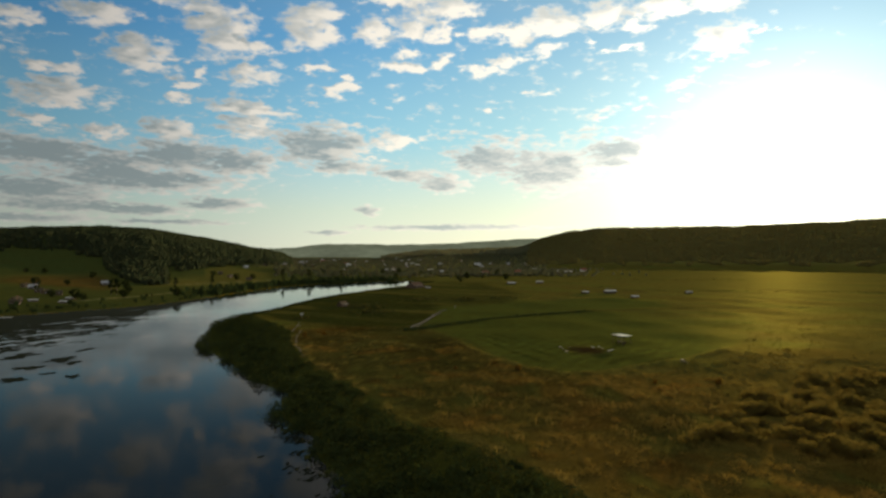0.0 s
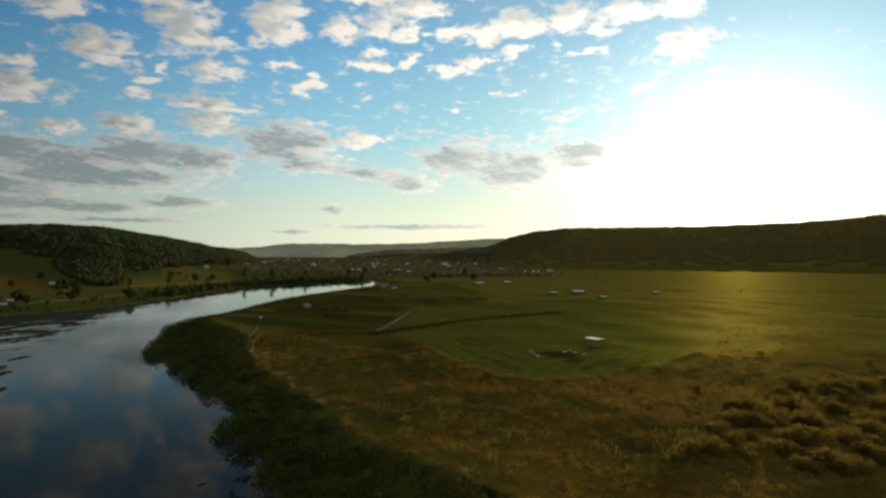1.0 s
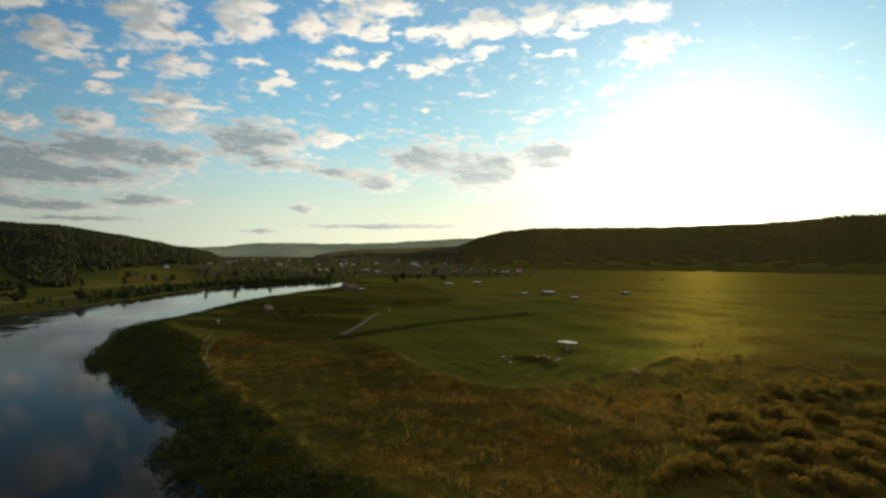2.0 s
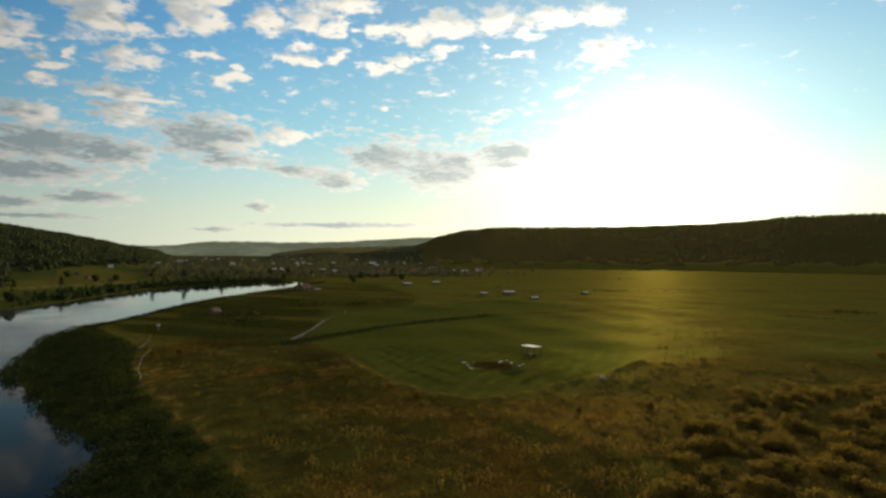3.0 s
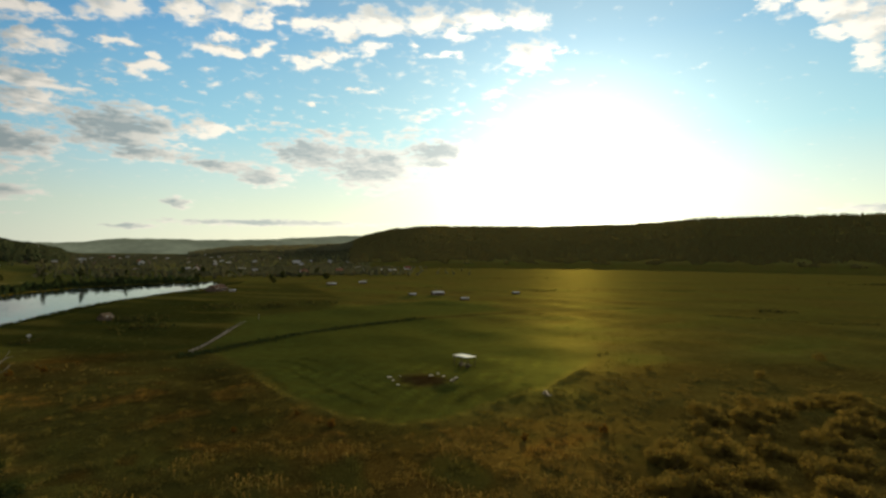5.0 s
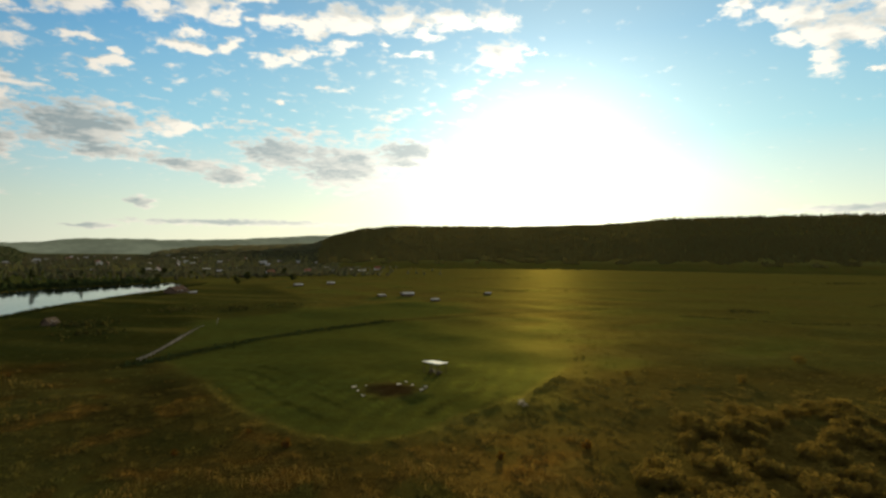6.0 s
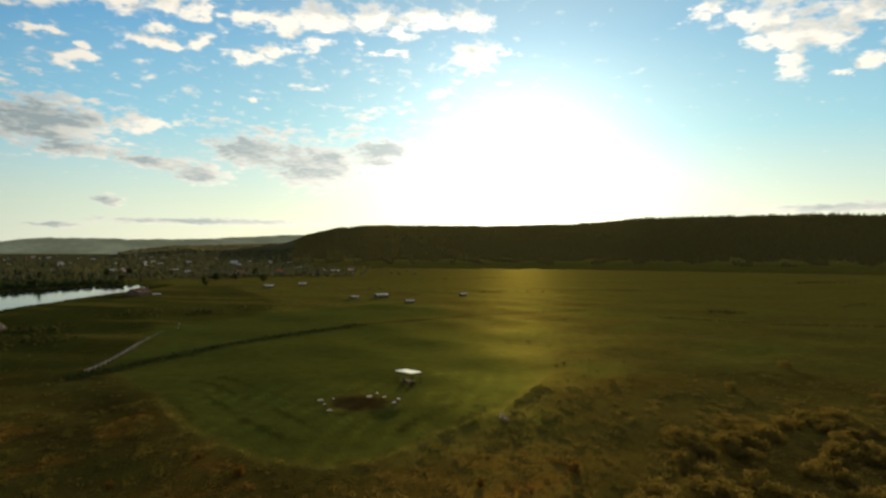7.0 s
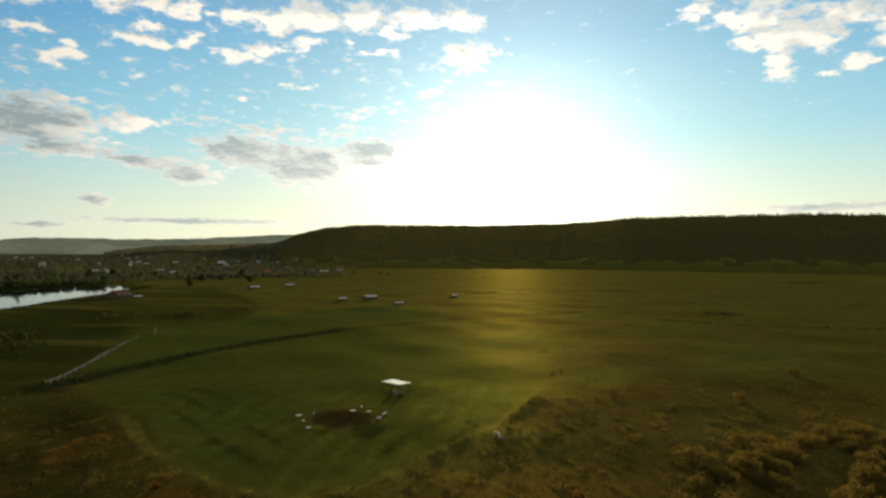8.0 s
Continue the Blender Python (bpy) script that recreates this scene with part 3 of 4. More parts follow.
    j = (i + 1) % sides
    faces = np.concatenate([np.stack([i, j, j + sides], 1), np.stack([i, j + sides, i + sides], 1), np.stack([i + sides, j + sides, np.full(sides, 2 * sides)], 1)])
    return verts, faces


def bark_fill(n):
    place = n.add("ShaderNodeTexCoord").outputs["Object"]
    grain = n.noise(n.vec("MULTIPLY", place, (6, 6, 1)), 1.5, 5, 0.6)
    return surface(n, n.mix(grain, (0.05, 0.035, 0.022), (0.16, 0.12, 0.085)), 0.9, 0, grain, 0.7, 0.03)


def crown_shape(rng, height, width, low, lumps, leaves, leaf):
    """Leaf clumps on uneven lobes, with gaps between them."""
    parts = []
    for k in range(lumps):
        up = rng.uniform(0, 1)
        z = height * (low + (0.93 - low) * up)
        reach = width * 0.5 * (0.35 + 0.65 * math.sin(math.pi * (0.15 + 0.75 * up)))
        a, d = rng.uniform(0, 6.28), reach * math.sqrt(rng.uniform(0.05, 0.8))
        c = np.array([d * math.cos(a), d * math.sin(a), z])
        ball = rng.normal(size=(leaves, 3))
        ball /= np.linalg.norm(ball, axis=1, keepdims=True)
        lobe = width * rng.uniform(0.16, 0.27)
        spots = c + ball * lobe * rng.uniform(0.6, 1.05, (leaves, 1)) * [1, 1, 0.8]
        parts.append(cards(rng, spots, leaf, ball))
    return join(parts)


def tree(name, seed, height, width, low, lumps, leaves, leaf, leaf_mat, label, category, stems=1):
    rng = np.random.RandomState(seed)
    top = new(name)
    for s in range(stems):
        bits = []
        lean = rng.normal(scale=0.04 * height, size=2) * (1 if stems == 1 else 3)
        foot = rng.normal(scale=0.25, size=2) * (stems > 1)
        fork = np.array([foot[0] + lean[0], foot[1] + lean[1], height * 0.55])
        bits.append(limb((foot[0], foot[1], -0.3), fork, height * 0.022 / stems ** 0.4, height * 0.013))
        for k in range(5 if stems == 1 else 2):
            a, z = rng.uniform(0, 6.28), height * rng.uniform(0.6, 0.85)
            tip = (math.cos(a) * width * 0.3, math.sin(a) * width * 0.3, z)
            base = np.array([foot[0], foot[1], 0]) + (fork - [foot[0], foot[1], 0]) * rng.uniform(0.6, 1)
            bits.append(limb(base, tip, height * 0.009, height * 0.003, 5))
        trunk = new("trunk" if stems == 1 else "stem", mesh_from("trunk", *join(bits), material("bark", bark_fill), True))
        trunk.parent = top
    crown = new("crown", mesh_from("crown", *crown_shape(rng, height, width, low, lumps, leaves, leaf), leaf_mat))
    crown.parent = top
    return tagged(top, label, category)


def place_copies(master, spots, rng, group, sizes=(0.75, 1.25), sink=0.0):
    """Copies of a thing, set on the ground at the spots; the master takes the first."""
    zs = ground_z(spots[:, 0], spots[:, 1])
    made = []
    for (x, y), z in zip(spots, zs):
        m = pose(x, y, z - sink, 0, 0, rng.uniform(0, 360))
        k = rng.uniform(*sizes)
        if not made:
            master.matrix_basis = m
            ob = master
        else:
            ob = copy_thing(master, m)
        ob.scale = (k * rng.uniform(0.9, 1.1), k * rng.uniform(0.9, 1.1), k)
        tagged(ob, group=group)
        made.append(ob)
    return made


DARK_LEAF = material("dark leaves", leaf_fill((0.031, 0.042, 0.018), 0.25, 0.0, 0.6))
OLIVE_LEAF = material("olive leaves", leaf_fill((0.12, 0.105, 0.03), 0.7))
SHRUB_LEAF = material("shrub leaves", leaf_fill((0.105, 0.082, 0.026), 0.6, 0.02, 0.6, (1.25, 1.1, 0.7)))
RUSSET_LEAF = material("russet leaves", leaf_fill((0.11, 0.066, 0.02), 0.5))
NEEDLES = material("needles", leaf_fill((0.125, 0.11, 0.048), 0.3, 0.0, 0.4, (1.15, 1.08, 0.8)))
DARK_NEEDLES = material("dark needles", leaf_fill((0.033, 0.045, 0.021), 0.3, 0.0, 0.4, (1.1, 1.1, 0.8)))
# left hill's leaves paled and evened, distance haze put into their colour
HAZY_HILL_LEAF = material("hill leaves", leaf_fill((0.043, 0.050, 0.030), 0.5, 0.0, 0.1, (0.95, 1.0, 0.9)))
HEDGE_LEAF = material("hedge leaves", leaf_fill((0.045, 0.047, 0.019), 0.35, 0.0, 0.6, (1.15, 1.08, 0.8)))
# village and ridge leaves, lightened to carry haze in the base colour
HAZY_TOWN_LEAF = material("garden leaves", leaf_fill((0.075, 0.077, 0.052), 0.3, 0.0, 0.5, (1.05, 1.05, 0.9)))
HAZY_RIDGE_LEAF = material("ridge leaves", leaf_fill((0.12, 0.118, 0.08), 0.4, 0.0, 0.4, (1.1, 1.05, 0.85)))
BLADES = material("meadow blades", leaf_fill("cover", 0.55, 0.30))


def build_forest():
    """Hill woods: spired conifers and rounder broadleaves, all joined."""
    def wood(name, spots, label, seed, spire=0.7, tall=(9, 15), leaf=DARK_NEEDLES):
        rng = np.random.RandomState(seed)
        k = len(spots)
        z = ground_z(spots[:, 0], spots[:, 1]) - 0.5
        reach = np.hypot(spots[:, 0], spots[:, 1])
        h = rng.uniform(*tall, k) * (np.clip(reach / 2000, 0.6, 1.3) if tall[0] >= 6 else 1) * (1 + 0.12 * waves(spots[:, 0], spots[:, 1], 70, 51))
        pointed = rng.uniform(size=k) < spire
        fins = 4
        # each tree is a whorl of ragged sprays about its stem
        ang = np.arange(fins) * 2 * np.pi / fins + rng.uniform(0, 6.28, (k, 1)) + rng.normal(scale=0.25, size=(k, fins))
        tiers = np.where(pointed[:, None], [[0.06, 0.14, 0.42, 0.70, 1.0]], [[0.10, 0.22, 0.55, 0.84, 1.0]])
        girth = np.where(pointed[:, None], [[0.02, 0.24, 0.17, 0.09, 0.0]], [[0.03, 0.34, 0.43, 0.31, 0.04]])
        rows = []
        for t in range(5):
            rad = girth[:, t, None] * h[:, None] * rng.uniform(0.6, 1.35, (k, fins))
            up = z[:, None] + tiers[:, t, None] * h[:, None] * rng.uniform(0.93, 1.03, (k, fins))
            skew = ang + 0.25 * t + rng.normal(scale=0.15, size=(k, fins))
            rows.append(np.stack([spots[:, 0, None] + rad * np.cos(skew), spots[:, 1, None] + rad * np.sin(skew), up], -1))
            if t in (1, 2, 3):
                rows.append(np.stack([np.repeat(spots[:, 0, None], fins, 1), np.repeat(spots[:, 1, None], fins, 1), up + 0.05 * h[:, None]], -1))
        v = np.stack(rows, 2).reshape(-1, 3)
        base = (np.arange(k * fins) * 8)[:, None, None]
        f = (base + np.array([[0, 1, 2], [1, 3, 2], [2, 3, 4], [3, 5, 4], [4, 5, 6], [5, 7, 6]])[None]).reshape(-1, 3)
        tagged(new(name, mesh_from(name, v, f, leaf)), label, "woodland", kind="stuff")

    rng = np.random.RandomState(5)

    def front(p, near):
        bearing, reach = np.degrees(np.arctan2(p[:, 0], p[:, 1])), np.hypot(p[:, 0], p[:, 1])
        return p[reach > near + 70 * waves(bearing * 40, reach, 120, 72)]

    wood("hill_forest", front(np.vstack([fan(rng, 14500, (8.2, 40), (1150, 2650)), fan(rng, 11500, (8.2, 40), (1150, 1750))]), 1210), "dense dark mixed forest covering the hillside", 6, 0.35, (6, 10), NEEDLES)
    wood("hill_forest", front(np.vstack([fan(rng, 11000, (38, 62), (1150, 2650)), fan(rng, 9000, (38, 62), (1150, 1750))]), 1220), "dense dark spruce forest with a spiky ridge line", 16, 0.8, (6.5, 12), NEEDLES)
    wood("ridge_spruces", fan(rng, 420, (39, 62), (2540, 2640)), "tall pointed spruces along the ridge line", 22, 1.0, (11, 17), NEEDLES)
    left = np.vstack([fan(rng, 19000, (-50, -14.5), (760, 1620)), fan(rng, 2600, (-32, -18), (740, 1160))])
    bearing, reach = np.degrees(np.arctan2(left[:, 0], left[:, 1])), np.hypot(left[:, 0], left[:, 1])
    edge = np.interp(bearing, (-52, -34, -29, -24, -20, -14), (985, 975, 840, 780, 850, 980)) + 35 * waves(bearing * 20, reach, 60, 71)
    left = left[reach > edge]
    wood("hill_forest", left, "dark mixed forest over a rounded hill", 7, 0.3, (3.8, 7), HAZY_HILL_LEAF)
    hedges = []
    for (ax, ay), (bx, by), count, spread in (((216, 282), (238, 247), 160, 1.4), ((238, 247), (330, 195), 420, 1.2), ((150, 470), (520, 420), 420, 4), ((342, 281), (400, 301), 160, 2.5), ((590, 470), (700, 500), 260, 12),
                                              ((20, 505), (150, 520), 200, 5), ((60, 690), (330, 650), 420, 8)):
        s = rng.uniform(size=count)[:, None]
        hedges.append(np.array([[ax, ay]]) + s * [[bx - ax, by - ay]] + rng.normal(scale=spread, size=(count, 2)))
    # low thickets on the wet plain
    clumps = []
    for x, y, wide, deep, count in ((-45, 332, 6, 7, 150), (-36, 300, 6, 7, 70), (-11, 386, 6, 9, 80), (18, 380, 5, 9, 50), (38, 392, 7, 9, 40), (-36, 500, 6, 4, 90), (262, 288, 4, 4, 90), (590, 470, 22, 10, 160), (-66, 272, 2, 3, 20)):
        clumps.append(np.array([[x, y]]) + rng.normal(size=(count, 2)) * [[wide, deep]])
    wood("meadow_thicket", np.vstack(clumps), "low dark thickets on the wet plain", 20, 0.0, (0.6, 1.7), HEDGE_LEAF)
    wood("hedgerow", np.vstack(hedges), "low dark hedges and thickets along field edges", 10, 0.0, (0.35, 1.0), HEDGE_LEAF)
    row = np.vstack([np.array([p]) + rng.uniform(size=(240, 1)) * (np.array([q]) - np.array([p])) for p, q in zip(DITCH[:4], DITCH[1:5])])
    wood("ditch_hedge", row + rng.normal(scale=1.6, size=row.shape), "low dark hedge along a field ditch", 13, 0.0, (0.4, 1.1))
    verge = np.vstack([np.array([p]) + rng.uniform(size=(90, 1)) * (np.array([q]) - np.array([p])) for p, q in zip(FIELD[:9], FIELD[1:9])])
    verge = verge + rng.normal(scale=1.3, size=verge.shape)
    verge = verge[waves(verge[:, 0], verge[:, 1], 7, 74) > -0.1]
    wood("verge_weeds", verge, "ragged low weeds along the edge of the mown field", 19, 0.0, (0.25, 0.7), SHRUB_LEAF)
    west = []
    for (ax, ay), (bx, by) in zip(SHORE_WEST[:10], SHORE_WEST[1:11]):
        m = int(math.hypot(bx - ax, by - ay) / 0.4)
        s = rng.uniform(size=m)[:, None]
        west.append(np.array([[ax, ay]]) + s * [[bx - ax, by - ay]] + np.column_stack([-np.abs(rng.normal(scale=12, size=m)) - 3, np.abs(rng.normal(scale=9, size=m))]))
    west = np.vstack(west)
    west = west[(west[:, 1] > 455) | (rng.uniform(size=len(west)) < 0.10 + 0.5 * (waves(west[:, 0], west[:, 1], 40, 73) > 0.45))]
    tongue = scatter(rng, 1500, [(-510, 880), (-400, 690), (-285, 545), (-268, 530), (-258, 545), (-330, 700), (-430, 905)])
    wood("hillside_copse", tongue, "dark tongue of trees running down to the river", 12, 0.2, (3.5, 7.5), HAZY_HILL_LEAF)
    tall_bank = west[(west[:, 1] > 455) & (rng.uniform(size=len(west)) < 0.4)]
    wood("bank_trees", tall_bank[~inside(tall_bank[:, 0], tall_bank[:, 1], RIVER)], "dark uneven trees along the far river bank", 15, 0.1, (3.0, 6.0))
    wood("west_bank_thicket", west[~inside(west[:, 0], west[:, 1], RIVER)], "low dark bushes crowding the far river bank", 11, 0.0, (1.2, 3.6))
    bearing, reach = np.radians(rng.normal(6.5, 4.0, 800)), rng.uniform(760, 1080, 800)
    taper = np.column_stack([reach * np.sin(bearing), reach * np.cos(bearing)])
    belts = np.vstack([fan(rng, 8500, (-17, 10), (880, 2500)), taper, fan(rng, 420, (-16, 4), (720, 860))])
    wood("town_woodland", belts, "dark orchards and tree belts between the houses", 9, 0.05, (2.4, 6.0), HAZY_TOWN_LEAF)
    wood("ridge_forest", fan(rng, 3200, (-6, 8.4), (1950, 2700)), "dim mixed woods on a low ridge behind the village", 18, 0.3, (8, 12), HAZY_RIDGE_LEAF)


def build_meadow():
    """Grass and weed tufts, thick where the flight passes near."""
    rng = np.random.RandomState(12)
    near, mid = fan(rng, 125000, (-32, 66), (58, 200)), fan(rng, 45000, (-26, 64), (200, 430))
    spots = np.vstack([near, mid])
    x, y = spots.T
    wet = inside(x, y, RIVER)
    mown = (blot(x, y, FIELD, 1.5) + blot(x, y, TILLED, 1.5)) * (1 - smooth(x, 90, 130))
    bare = np.hypot(x - 44.5, (y - 182.5) * 0.9) < 6.3
    keep = ~wet & ~bare & ((mown < 0.5) | (rng.uniform(size=len(x)) < 0.5))
    x, y, mown = x[keep], y[keep], mown[keep]
    k = len(x)
    z = ground_z(x, y)
    clump = smooth(waves(x, y, 9, 61) + 0.6 * waves(x, y, 3.5, 62), -0.3, 1.2)
    far = smooth(np.hypot(x, y), 150, 330)
    h = (0.13 + 0.42 * clump ** 1.5) * rng.uniform(0.6, 1.4, k) * np.where(mown > 0.5, 0.3, 1.0) * (1 - 0.55 * far)
    colour = cover_colour(x, y) * rng.uniform(0.85, 1.25, (k, 1)) * (1 + 0.35 * clump[:, None] * [[1.0, 0.85, 0.5]])
    blades = 4
    a = rng.uniform(0, 6.28, (k, blades))
    foot = np.stack([x[:, None] + rng.normal(scale=0.22, size=(k, blades)), y[:, None] + rng.normal(scale=0.22, size=(k, blades)), np.repeat(z[:, None] - 0.05, blades, 1)], -1)
    w = (0.10 + 0.10 * rng.uniform(size=(k, blades)))[..., None] * (0.6 + 0.5 * h[:, None, None])
    side = np.stack([np.cos(a), np.sin(a), 0 * a], -1) * w
    bow = np.stack([rng.normal(size=(k, blades)), rng.normal(size=(k, blades)), np.zeros((k, blades))], -1) * 0.28 * h[:, None, None]
    tip = foot + bow + np.stack([0 * a, 0 * a, h[:, None] * rng.uniform(0.6, 1.1, (k, blades))], -1)
    v = np.stack([foot - side, foot + side, tip], 2).reshape(-1, 3)
    f = np.arange(len(v)).reshape(-1, 3)
    c = np.repeat(colour, blades * 3, 0)
    tagged(new("meadow_grass", mesh_from("meadow_grass", v, f, BLADES, False, c)), "tall dry meadow grass and weeds, golden brown and green", "grass", kind="stuff")


def build_scrub():
    """The willow scrub and reeds on the shaded river bank."""
    rng = np.random.RandomState(14)
    spots = scatter(rng, 2800, [(-8, 40), *SHORE_EAST[3:], *BRINK[:1:-1]])
    x, y = spots.T
    off = line_distance(x, y, SHORE_EAST)
    brink = line_distance(x, y, BRINK)
    keep = (off > 1.1) & (brink > 1.2)
    spots, off, brink = spots[keep], off[keep], brink[keep]
    h = rng.uniform(1.2, 2.8, len(spots)) * np.clip(0.45 + brink / 9, 0, 1) * (1 - 0.85 * smooth(spots[:, 1], 285, 330))
    z = ground_z(spots[:, 0], spots[:, 1])
    leaves = 100
    ball = rng.normal(size=(len(spots), leaves, 3))
    ball /= np.linalg.norm(ball, axis=-1, keepdims=True)
    ball[..., 2] = np.abs(ball[..., 2]) * 1.1 - 0.1
    c = np.column_stack([spots, z])[:, None, :] + ball * (h[:, None, None] * rng.uniform(0.8, 1.02, (len(spots), leaves, 1)))
    v, f = cards(rng, c.reshape(-1, 3), 0.22, ball.reshape(-1, 3))
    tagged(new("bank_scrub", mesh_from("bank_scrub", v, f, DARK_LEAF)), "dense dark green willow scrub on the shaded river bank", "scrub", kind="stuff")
    # reeds at the water's edge on both banks
    line = []
    for shore, step in ((SHORE_EAST[2:], 1.6), (SHORE_WEST[:-2], 0.4)):
        for (ax, ay), (bx, by) in zip(shore, shore[1:]):
            m = int(math.hypot(bx - ax, by - ay) / step)
            s = rng.uniform(size=m)[:, None]
            line.append(np.array([[ax, ay]]) + s * [[bx - ax, by - ay]] + rng.normal(scale=1.1, size=(m, 2)))
    p = np.vstack(line)
    k, blades = len(p), 4
    a = rng.uniform(0, 6.28, (k, blades))
    foot = np.stack([p[:, :1] + rng.normal(scale=0.3, size=(k, blades)), p[:, 1:] + rng.normal(scale=0.3, size=(k, blades)), np.full((k, blades), WATER - 0.3)], -1)
    h = rng.uniform(0.4, 0.8, (k, blades))
    side = np.stack([np.cos(a), np.sin(a), 0 * a], -1) * 0.09
    tip = foot + np.stack([rng.normal(scale=0.2, size=(k, blades)), rng.normal(scale=0.2, size=(k, blades)), h], -1)
    v = np.stack([foot - side, foot + side, tip], 2).reshape(-1, 3)
    tagged(new("reeds", mesh_from("reeds", v, np.arange(len(v)).reshape(-1, 3), OLIVE_LEAF)), "fringe of reeds along the water's edge", "reeds", kind="stuff")


def build_weeds_on_land():
    """Stands of tall pale weed stalks with seed heads."""
    rng = np.random.RandomState(17)
    spots = np.vstack([scatter(rng, 9000, [(-14, 128), (4, 98), (24, 84), (46, 96), (58, 118), (44, 140), (20, 140), (0, 145)]), scatter(rng, 900, [(-50, 205), (-30, 180), (-14, 165), (-16, 190), (-36, 225)])])
    spots = spots[waves(spots[:, 0], spots[:, 1], 13, 91) + 0.5 * waves(spots[:, 0], spots[:, 1], 4, 92) > 0.35]
    k = len(spots)
    z = ground_z(spots[:, 0], spots[:, 1])
    foot = np.column_stack([spots, z - 0.05])
    h = rng.uniform(0.4, 1.15, k)
    tip = foot + np.column_stack([rng.normal(scale=0.12, size=(k, 2)), h])
    a = rng.uniform(0, 6.28, k)
    side = np.column_stack([np.cos(a), np.sin(a), 0 * a])
    head = tip + side * 0.13 + [0, 0, 0.02]
    low = foot + (tip - foot) * 0.62
    v = np.stack([foot - side * 0.03, foot + side * 0.03, tip, low - side * 0.12, head, tip + [0, 0, 0.12]], 1).reshape(-1, 3)
    f = (np.arange(k)[:, None, None] * 6 + np.array([[0, 1, 2], [3, 4, 5]])[None]).reshape(-1, 3)
    stalk = material("dry stalks", leaf_fill((0.10, 0.078, 0.034), 0.4))
    tagged(new("tall_weeds", mesh_from("tall_weeds", v, f, stalk)), "stands of tall pale dry weed stalks", "weeds", kind="stuff")


build_forest()
build_weeds_on_land()
build_meadow()
build_scrub()


def build_trees():
    rng = np.random.RandomState(21)
    broad = tree("broadleaf_tree", 1, 8.5, 7.5, 0.25, 16, 60, 0.55, DARK_LEAF, "dark green broadleaf tree with a rounded crown", "tree")
    west = fan(rng, 14, (-36, -11), (330, 760))
    d = line_distance(west[:, 0], west[:, 1], SHORE_WEST)
    west = west[~inside(west[:, 0], west[:, 1], RIVER) & (d > 6) & (west[:, 0] < -60)]
    far = fan(rng, 16, (-10, 9), (560, 860))
    far = far[~inside(far[:, 0], far[:, 1], RIVER) & (line_distance(far[:, 0], far[:, 1], SHORE_EAST) > 12)]
    east = np.array([(-236, 376), (-216, 396), (-190, 418), (-262, 392)])
    place_copies(broad, np.vstack([east, west, far]), rng, "broadleaf trees in the valley", (0.5, 0.95))
    tall = tree("poplar_tree", 2, 14, 4.2, 0.12, 18, 60, 0.5, DARK_LEAF, "tall narrow poplar on the far bank", "tree")
    place_copies(tall, np.array([(-238, 420), (-236, 424), (-175, 640), (-205, 520), (-262, 560), (-228, 500), (-150, 655), (-120, 690)]), rng, "poplars on the bank", (0.7, 1.1))
    bush = tree("shrub", 3, 1.75, 3.6, 0.0, 13, 60, 0.135, SHRUB_LEAF, "rounded olive-green shrub in the dry meadow", "shrub", 3)
    thick = scatter(rng, 400, [(38, 92), (60, 84), (84, 96), (115, 118), (128, 140), (95, 143), (68, 127), (46, 102)])
    thick = thick[waves(thick[:, 0], thick[:, 1], 14, 81) > -0.2]
    spots = np.vstack([fan(rng, 14, (30, 62), (110, 240)), thick])
    place_copies(bush, spots, rng, "shrubs in the meadow", (0.45, 1.15))
    rust = tree("shrub", 4, 1.7, 2.2, 0.05, 10, 80, 0.14, RUSSET_LEAF, "russet autumn shrub in the dry meadow", "shrub", 3)
    spots = np.vstack([fan(rng, 14, (-18, 45), (95, 190)), np.array([(-44, 215), (-47, 220), (-38, 222), (-50, 212)])])
    spots = spots[inside(spots[:, 0], spots[:, 1], DRY) & (line_distance(spots[:, 0], spots[:, 1], BRINK) > 3)]
    place_copies(rust, spots, rng, "russet shrubs in the meadow", (0.4, 0.85))


build_trees()

# ---- built things ----
def part(name, bm, mat, parent, label=""):
    """Links a bmesh as one mesh object under a thing or a part."""
    me = bpy.data.meshes.new(name)
    bmesh.ops.recalc_face_normals(bm, faces=bm.faces[:])
    bm.to_mesh(me)
    bm.free()
    me.materials.append(mat)
    ob = new(name, me)
    ob.parent = parent
    return tagged(ob, label)


def again(ob, m, parent=None):
    """The same mesh once more as an object of its own."""
    twin = new(ob.name.split(".")[0], ob.data)
    twin.parent, twin.matrix_basis = parent or ob.parent, m
    return twin


def box(bm, x0, y0, z0, x1, y1, z1, bevel=0.0):
    made = bmesh.ops.create_cube(bm, size=1, matrix=Matrix.Translation(((x0 + x1) / 2, (y0 + y1) / 2, (z0 + z1) / 2)) @ Matrix.Diagonal((x1 - x0, y1 - y0, z1 - z0, 1)))
    if bevel:
        edges = list({e for v in made["verts"] for e in v.link_edges})
        bmesh.ops.bevel(bm, geom=edges, offset=bevel, segments=1, affect="EDGES")
    return bm


def paint_fill(colour, rough=0.7, gloss=0.08, wear=0.35, metal=0.0):
    def fill(n):
        place = n.add("ShaderNodeTexCoord").outputs["Object"]
        big, fine = n.noise(place, 0.7, 4, 0.6), n.noise(place, 6, 4, 0.6)
        tone = n.math("MULTIPLY", n.span(big, 0.3, 0.7, 1 - wear, 1.0 + wear * 0.3), n.span(fine, 0.3, 0.7, 0.85, 1.08))
        return surface(n, n.scaled(colour, tone), rough, metal, fine, 0.3, 0.01, gloss)
